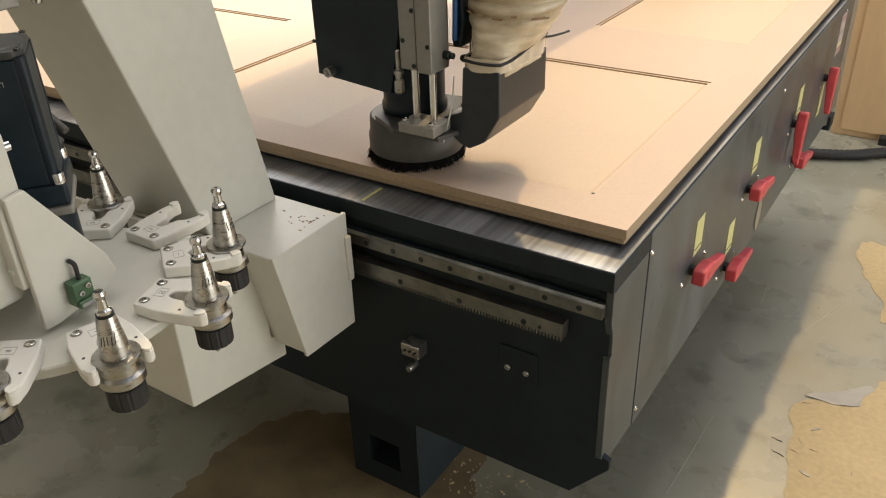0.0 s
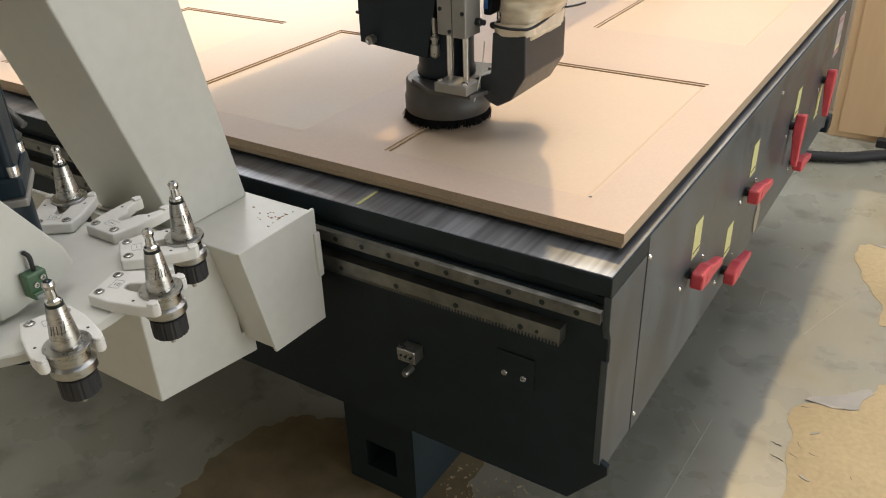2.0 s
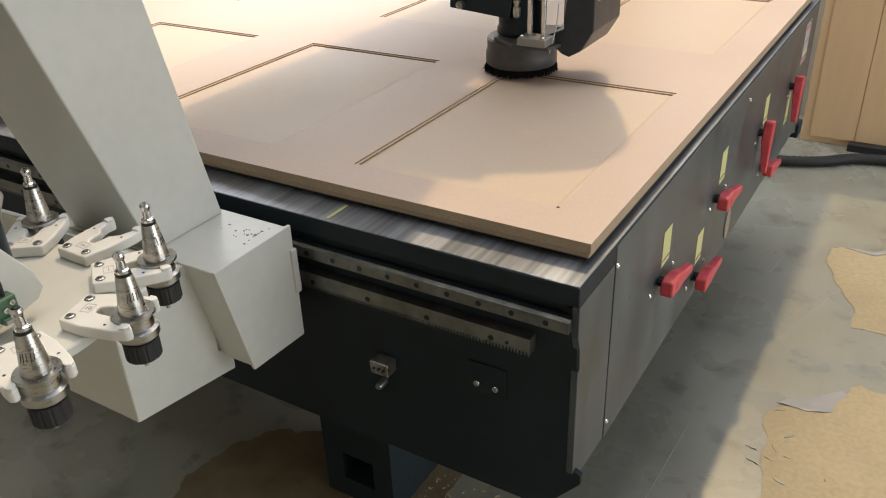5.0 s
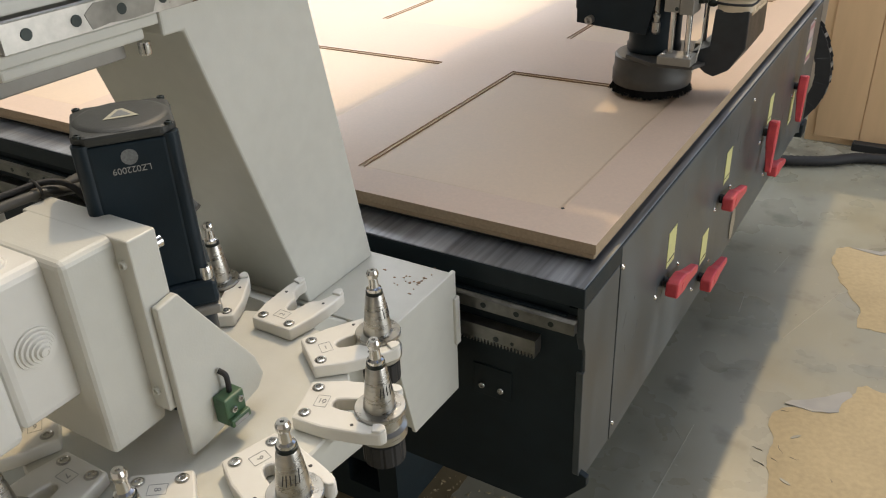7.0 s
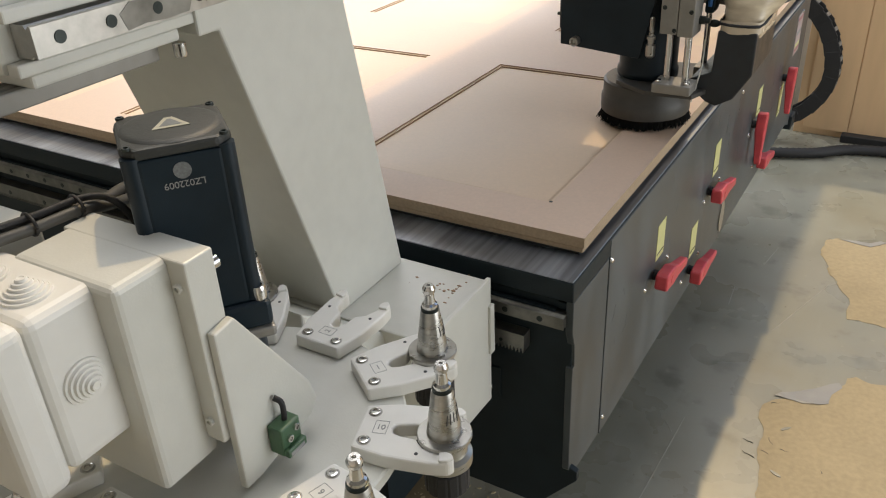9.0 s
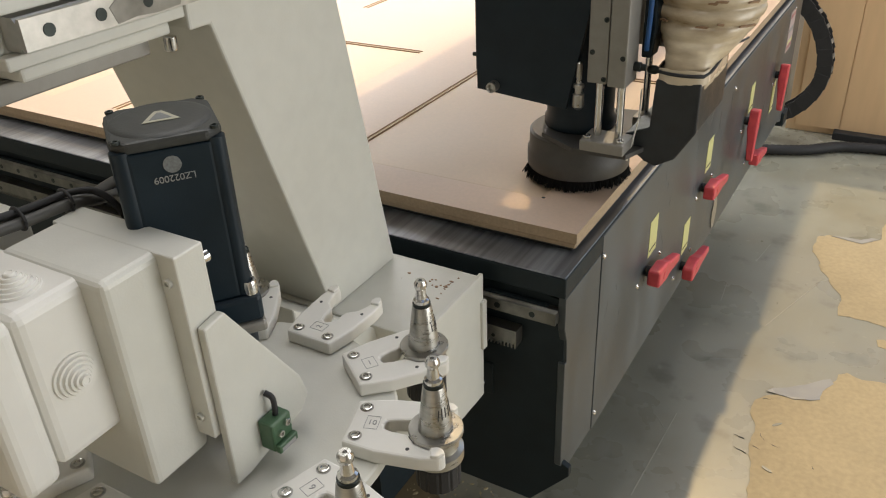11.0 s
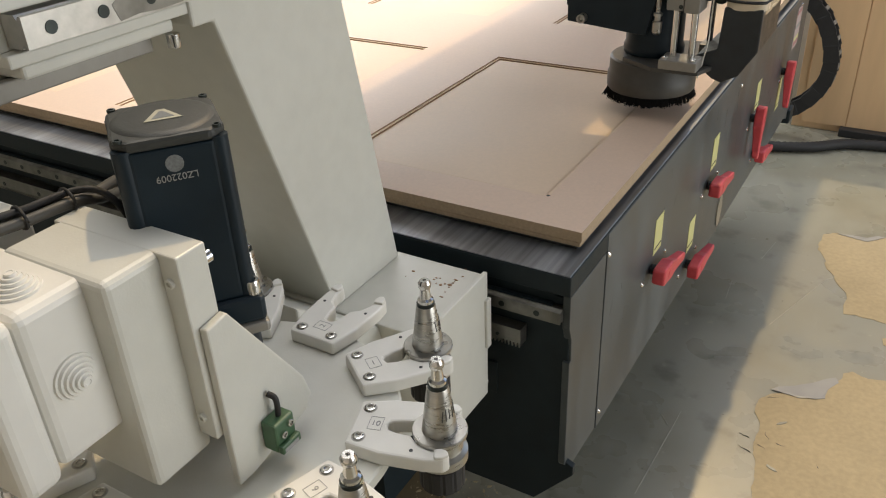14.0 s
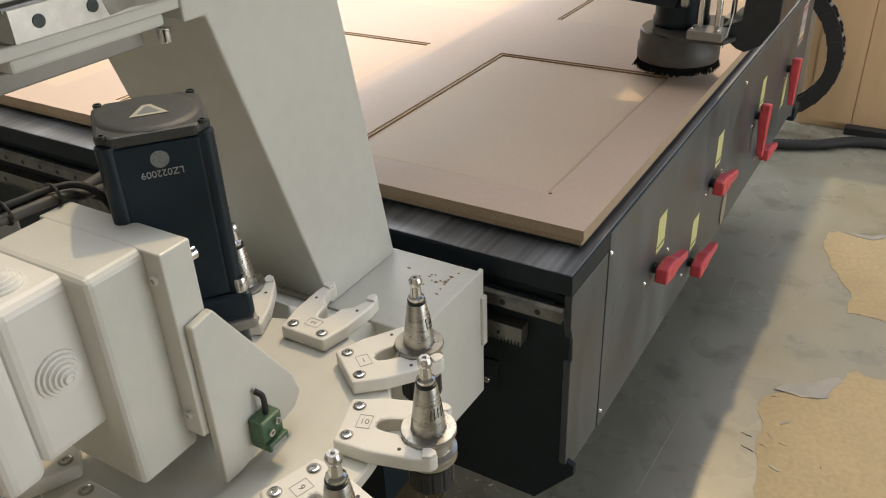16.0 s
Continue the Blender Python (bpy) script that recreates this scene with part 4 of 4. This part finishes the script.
def spindle():
    s = thing("spindle_head", (SX, SY, TOP), "black routing spindle with brush skirt and dust hood", "spindle head")
    x, y = SX, SY
    b = bm_()
    lathe(b, [(0.074, 0.896), (0.086, 0.896), (0.0885, 0.900), (0.0885, 0.926), (0.0855, 0.931), (0.085, 0.958), (0.081, 0.962), (0.05, 0.962)], x, y, 0, 56, caps=False)
    part("skirt_ring", b, HOODTOP, s, "dusty dark grey skirt ring")
    b = bm_()
    rnd = random.Random(4)
    for i in range(1500):
        a = 2 * math.pi * i / 1500
        r0 = 0.077 + 0.008 * rnd.random()
        r1 = r0 + 0.001 + 0.006 * rnd.random() + 0.015 * max(0, noise.noise(Vector((math.cos(a) * 5, math.sin(a) * 5, 1)))) ** 1.2
        z1 = TOP + 0.002 + 0.006 * rnd.random() ** 2 + 0.010 * max(0, noise.noise(Vector((math.cos(a) * 7, math.sin(a) * 7, 4))))
        w = 0.0011
        da = rnd.gauss(0, 0.02)
        p = [Vector((r0 * math.cos(a), r0 * math.sin(a), 0.899)), Vector((r1 * math.cos(a + da), r1 * math.sin(a + da), z1))]
        tan = Vector((-math.sin(a), math.cos(a), 0)) * w
        nrm = Vector((math.cos(a), math.sin(a), 0)) * w * 0.7
        top = [b.verts.new(p[0] + o + Vector((x, y, 0))) for o in (tan, nrm, -tan, -nrm)]
        tip = [b.verts.new(p[1] + o * 0.6 + Vector((x, y, 0))) for o in (tan, nrm, -tan, -nrm)]
        for k in range(4):
            n = (k + 1) % 4
            b.faces.new((top[k], top[n], tip[n], tip[k]))
        b.faces.new(tip)
    lathe(b, [(0.082, TOP + 0.010), (0.079, 0.899)], x, y, 0, 40, caps=False)
    part("bristles", b, BRISTLE, s, "black brush bristles")
    # top plate of the hood reaching to the duct
    b = bm_()
    prism(b, [(x - 0.04, y - 0.07), (x + 0.03, y - 0.112), (x + 0.118, y - 0.105), (x + 0.135, y - 0.055), (x + 0.148, y + 0.07), (x + 0.10, y + 0.10), (x - 0.02, y + 0.08)], "z", 0.962, 0.970, 0.001)
    part("hood_plate", b, HOODTOP, s)
    b = bm_()
    box(b, x + 0.044, x + 0.116, y - 0.115, y - 0.060, 0.970, 0.988, 0.002)
    gp = part("guide_plate", b, ALU, s, "grey aluminium guide plate")
    for sx in (0.041, 0.094):
        b = bm_()
        screw(b, (x + sx + 0.012, y - 0.103, 0.988), 0.0062, 0.005, "z")
        part("screw", b, CHROME, gp)
    for sx in (0.062, 0.097):
        b = bm_()
        lathe(b, [(0.0062, 0.986), (0.0062, 1.10)], x + sx, y - 0.083, 0, 16)
        part("guide_rod", b, CHROME, s)
    b = bm_()
    box(b, x + 0.046, x + 0.0775, y - 0.100, y - 0.045, 1.077, 1.62, 0.002)
    box(b, x + 0.0785, x + 0.107, y - 0.100, y - 0.045, 1.074, 1.62, 0.002)
    gb = part("lift_cylinder", b, ALU, s, "grey twin-rod lift cylinder")
    for dx_, z in ((0.053, 1.125), (0.101, 1.120), (0.073, 1.085), (0.073, 1.175)):
        b = bm_()
        screw(b, (x + dx_, y - 0.100, z), 0.004, -0.0015, "y")
        part("screw", b, DARKSTEEL, gb)
    # rear cylinder
    b = bm_()
    box(b, x + 0.085, x + 0.145, y + 0.02, y + 0.07, 0.970, 0.986, 0.002)
    part("guide_plate", b, ALU, s)
    for sx in (0.098, 0.132):
        b = bm_()
        lathe(b, [(0.006, 0.986), (0.006, 1.13)], x + sx, y + 0.045, 0, 14)
        part("guide_rod", b, CHROME, s)
    b = bm_()
    box(b, x + 0.080, x + 0.148, y + 0.015, y + 0.075, 1.11, 1.40, 0.002)
    part("lift_cylinder", b, ALU, s)
    b = bm_()
    tube(b, curve_points([(x + 0.119, y - 0.046, 1.12), (x + 0.121, y - 0.046, 1.20), (x + 0.116, y - 0.044, 1.30), (x + 0.120, y - 0.040, 1.62)], 20), 0.0042, 8)
    part("air_tube", b, BLUE, s, "blue plastic air tube")
    b = bm_()
    prism(b, [(x + 0.108, 1.105), (x + 0.124, 1.105), (x + 0.130, 1.15), (x + 0.126, 1.20), (x + 0.108, 1.215)], "y", y - 0.036, y + 0.0, 0.003)
    part("valve_block", b, MOTOR, s)
    for z in (1.098, 1.235):
        b = bm_()
        lathe(b, [(0.0075, 0), (0.0075, 0.010), (0.0055, 0.011), (0.0055, 0.018), (0.004, 0.019)], x + 0.107, y - 0.060, z, 10, "x")
        part("air_fitting", b, DARKSTEEL, s, "dark steel air fitting")
    b = bm_()
    lathe(b, [(0.005, 0), (0.007, 0.004), (0.007, 0.012), (0.004, 0.018)], x + 0.118, y - 0.025, 1.085, 10, "x")
    part("air_fitting", b, DARKSTEEL, s, "dark steel air fitting")
    b = bm_()
    tube(b, curve_points([(x + 0.118, y - 0.050, 1.060), (x + 0.121, y - 0.062, 1.020), (x + 0.117, y - 0.070, 0.985), (x + 0.112, y - 0.080, 0.950)], 14), 0.0013, 6)
    part("cord", b, NYLON, s, "thin white cord")
    # spindle body, nose and switch pin
    b = bm_()
    lathe(b, [(0.056, 0.966), (0.060, 0.972), (0.060, 0.984), (0.0565, 0.99), (0.0565, 1.62)], x, y, 0, 40)
    part("spindle_body", b, MOTOR, s, "black cylindrical spindle body")
    b = bm_()
    lathe(b, [(0.005, 1.05), (0.009, 1.055), (0.009, 1.075), (0.006, 1.077), (0.006, 1.085), (0.0085, 1.086), (0.0085, 1.091), (0.0045, 1.093), (0.0045, 1.125), (0.002, 1.127)], x + 0.026, y - 0.080, -0.026, 14)
    part("sensor", b, STEEL, s, "steel proximity sensor")
    # dark dust cover of the lift axis
    b = bm_()
    prism(b, [(x - 0.158, 1.032), (x + 0.004, 1.018), (x + 0.040, 1.19), (x + 0.040, 1.62), (x - 0.158, 1.62)], "y", y - 0.076, y - 0.066, 0.0015)
    cv = part("cover_plate", b, MOTOR, s, "dark blue-black cover plate")
    b = bm_()
    box(b, x - 0.165, x - 0.146, y - 0.066, y + 0.10, 1.06, 1.62, 0.002)
    part("back_plate", b, BLACK, s)
    b = bm_()
    lathe(b, [(0.009, 0), (0.009, -0.016), (0.006, -0.017), (0.003, -0.012)], x - 0.124, y - 0.076, 1.042, 16, "y")
    part("knob", b, STEEL, cv, "knurled grey knob")
    b = bm_()
    screw(b, (x - 0.158, y - 0.072, 1.090), 0.0035, -0.008, "x")
    part("screw", b, DARKSTEEL, cv)
    b = bm_()
    box(b, x - 0.16, x + 0.06, y - 0.07, y + 0.10, 1.62, 1.68, 0.01)
    part("head_cap", b, BLACK, s)
    # unseen post and block added above the head to cast shade on the carousel
    b = bm_()
    box(b, x - 0.13, x - 0.08, y - 0.03, y + 0.03, 1.68, 1.96, 0.003)
    part("carrier_post", b, BLACK, s)
    b = bm_()
    box(b, x - 0.42, x - 0.01, y - 0.13, y + 0.13, 1.95, 2.55, 0.02)
    part("cable_carrier", b, BLACK, s)
    # dust duct and hose
    b = bm_()
    prism(b, [(x + 0.142, 1.082), (x + 0.211, 1.082), (x + 0.211, 1.005), (x + 0.182, 0.957), (x + 0.152, 0.940), (x + 0.134, 0.946), (x + 0.100, 0.9715), (x + 0.100, 0.988), (x + 0.138, 1.004)], "y", y - 0.062, y + 0.108, 0.003)
    part("dust_duct", b, HOOD, s, "black angular dust duct")
    b = bm_()
    hx, hy = x + 0.178, y + 0.022
    rings = []
    for i in range(420):
        f = i / 229
        z = 1.07 + 0.52 * f
        bend = max(0.0, f - 0.9)
        blend = min(1.0, max(0.0, (f - 0.055) / 0.12)) ** 0.8
        ridge = (0.0075 * abs(math.sin(f * 70 + 0.4)) ** 0.6 - 0.005 + 0.004 * noise.noise(Vector((2, 5, f * 9)))) * blend
        ring = []
        for k in range(36):
            a = 2 * math.pi * k / 36
            c_, s_ = math.cos(a), math.sin(a)
            sq = 1.0 / max(abs(c_) / 0.035, abs(s_) / 0.086)
            rd = 0.078 + 0.016 * min(f, 1.2) + ridge
            r = min(sq, 0.083) * (1 - blend) + rd * blend
            wob = 0.003 * noise.noise(Vector((c_ * 2, s_ * 2, z * 30)))
            ring.append(b.verts.new((hx + (r + wob) * c_ + 0.03 * f - 0.55 * bend * bend, hy + (r + wob) * s_ + 0.11 * f + 0.05 * bend * bend, z)))
        rings.append(ring)
    for p, q in zip(rings, rings[1:]):
        for k in range(36):
            n = (k + 1) % 36
            b.faces.new((p[k], p[n], q[n], q[k])).smooth = True
    part("dust_hose", b, HOSE, s, "cream ribbed dust hose wrapped in clear film")
    hose = s.children[-1]
    rnd = random.Random(9)
    for k in range(22):
        a = radians(-150 + 6.5 * k)
        f = 0.30
        r = 0.0855
        m = Matrix.Translation((hx + r * math.cos(a) + 0.03 * f, hy + r * math.sin(a) + 0.11 * f, 1.07 + 0.52 * f + 0.004 * math.sin(k * 0.5))) @ Matrix.Rotation(a, 4, "Z")
        if rnd.random() < 0.25:
            continue
        b = bm_()
        box(b, 0.0, 0.0006, -0.0028, 0.0022 + 0.001 * rnd.random(), -0.0026, 0.0026)
        turned(b, m)
        part("print_bar", b, INK, hose)
    for k in range(9):
        a = radians(rnd.uniform(-140, -20))
        f = rnd.choice((0.18, 0.24, 0.36, 0.42)) + rnd.uniform(-0.008, 0.008)
        r = 0.0815 + 0.016 * f
        m = Matrix.Translation((hx + r * math.cos(a) + 0.03 * f, hy + r * math.sin(a) + 0.11 * f, 1.07 + 0.52 * f)) @ Matrix.Rotation(a, 4, "Z")
        b = bm_()
        w = 0.004 + 0.008 * rnd.random()
        prism(b, [(-w, -0.001), (w * 0.7, -0.0022), (w, 0.0008), (0.0, 0.0016), (-w * 0.8, 0.0012)], "x", -0.002, 0.0012)
        turned(b, m)
        part("stain", b, PROFILE, hose)
    b = bm_()
    loop = []
    for k in range(33):
        a = 2 * math.pi * k / 32
        c_, s_ = math.cos(a), math.sin(a)
        r = min(1.0 / max(abs(c_) / 0.038, abs(s_) / 0.091), 0.088)
        loop.append((hx + r * c_, hy + r * s_, 1.100 + 0.006 * s_))
    tube(b, loop, 0.0028, 6)
    part("cable_tie", b, RUBBER, s)
    b = bm_()
    tube(b, [(hx + 0.032, hy + 0.070, 1.101), (hx + 0.040, hy + 0.095, 1.099), (hx + 0.046, hy + 0.118, 1.098), (hx + 0.050, hy + 0.138, 1.098)], 0.0021, 6)
    part("tie_tail", b, RUBBER, s)
    # clear film wound round the hose end
    b = bm_()
    lo, hi = [], []
    for k in range(48):
        a = 2 * math.pi * k / 48
        c_, s_ = math.cos(a), math.sin(a)
        r = min(1.0 / max(abs(c_) / 0.0365, abs(s_) / 0.0885), 0.086)
        for row, z, e in ((lo, 1.078, 0.0), (hi, 1.101, 0.0012)):
            q = 0.0012 * noise.noise(Vector((c_ * 5, s_ * 5, z * 40)))
            row.append(b.verts.new((hx + (r + e + q) * c_, hy + (r + e + q) * s_, z + 0.004 * noise.noise(Vector((c_ * 3, s_ * 3, z))))))
    for k in range(48):
        n = (k + 1) % 48
        b.faces.new((lo[k], lo[n], hi[n], hi[k])).smooth = True
    part("film_band", b, TAPE, s, "crumpled clear film band")
    return s


def far_hoses():
    b = bm_()
    tube(b, curve_points([(-0.3, 2.55, 0.024), (0.0, 2.66, 0.024), (0.18, 2.78, 0.024), (0.5, 2.82, 0.024), (0.9, 2.75, 0.024), (1.6, 2.6, 0.024)], 120), 0.021, 12, 0.003)
    whole("floor_hose", b, RUBBER, "black corrugated hose lying on the floor", "hose")


def motions():
    GX = [(0, -0.3687), (0.4, -0.428), (1, -0.429), (2, -0.4285), (3, -0.428), (4, -0.428), (4.85, -0.426), (5.2, -0.374), (5.8, -0.278), (6.5, -0.1645), (7, -0.0840), (7.45, -0.0125), (7.7, -0.001), (9, 0), (12, 0), (15.4, 0), (15.75, -0.001), (16, -0.0085)]
    SPY = [(0, -0.3687, 0.170, 0), (0.4, -0.428, 0.164, 0), (1, -0.429, 0.230, 0), (1.5, -0.429, 0.309, 0), (2, -0.4285, 0.388, 0), (2.5, -0.428, 0.469, 0), (3, -0.428, 0.557, 0), (3.5, -0.428, 0.643, 0), (4, -0.428, 0.723, 0), (4.85, -0.426, 0.846, 0), (5.2, -0.374, 0.848, 0), (5.8, -0.278, 0.844, 0), (6.5, -0.1645, 0.833, 0), (7, -0.084, 0.834, 0), (7.45, -0.0125, 0.841, 0), (7.7, -0.001, 0.822, 0), (8, 0, 0.781, 0), (8.5, 0, 0.706, 0), (9, 0, 0.617, 0), (10, 0, 0.459, 0), (11, 0, 0.294, 0), (11.5, 0, 0.204, 0), (12, 0, 0.163, 0.002), (12.3, 0, 0.164, 0.018), (12.5, 0, 0.178, 0.02), (13, 0, 0.315, 0.02), (13.5, 0, 0.491, 0.02), (14, 0, 0.659, 0.02), (14.5, 0, 0.814, 0.019), (14.75, 0, 0.851, 0.012), (15, 0, 0.857, 0.002), (15.5, 0, 0.859, 0), (15.75, -0.001, 0.858, 0.01), (16, -0.0085, 0.845, 0.02)]
    for ob in CARRIED:
        p = ob.location.copy()
        walk(ob, [(t, pose(p.x + d, p.y, p.z)) for t, d in GX])
    p = SPINDLE.location.copy()
    walk(SPINDLE, [(t, pose(p.x + d, y, p.z + dz)) for t, d, y, dz in SPY])


hall()
floor_patches()
machine_bed()
for vy, vz, vd in ((0.444, 0.615, -8), (0.743, 0.465, 0), (0.863, 0.619, -6), (1.309, 0.631, -101), (1.437, 0.474, -8), (1.736, 0.636, -102)):
    valve_handle(vy, vz, vd)
board()
ref_mark()
CARRIED = [gantry(), carousel()]
for deg in (18, 54, 126, -18, -54, -90, 162):
    CARRIED.append(tool_holder(deg))
SPINDLE = spindle()
far_hoses()
motions()
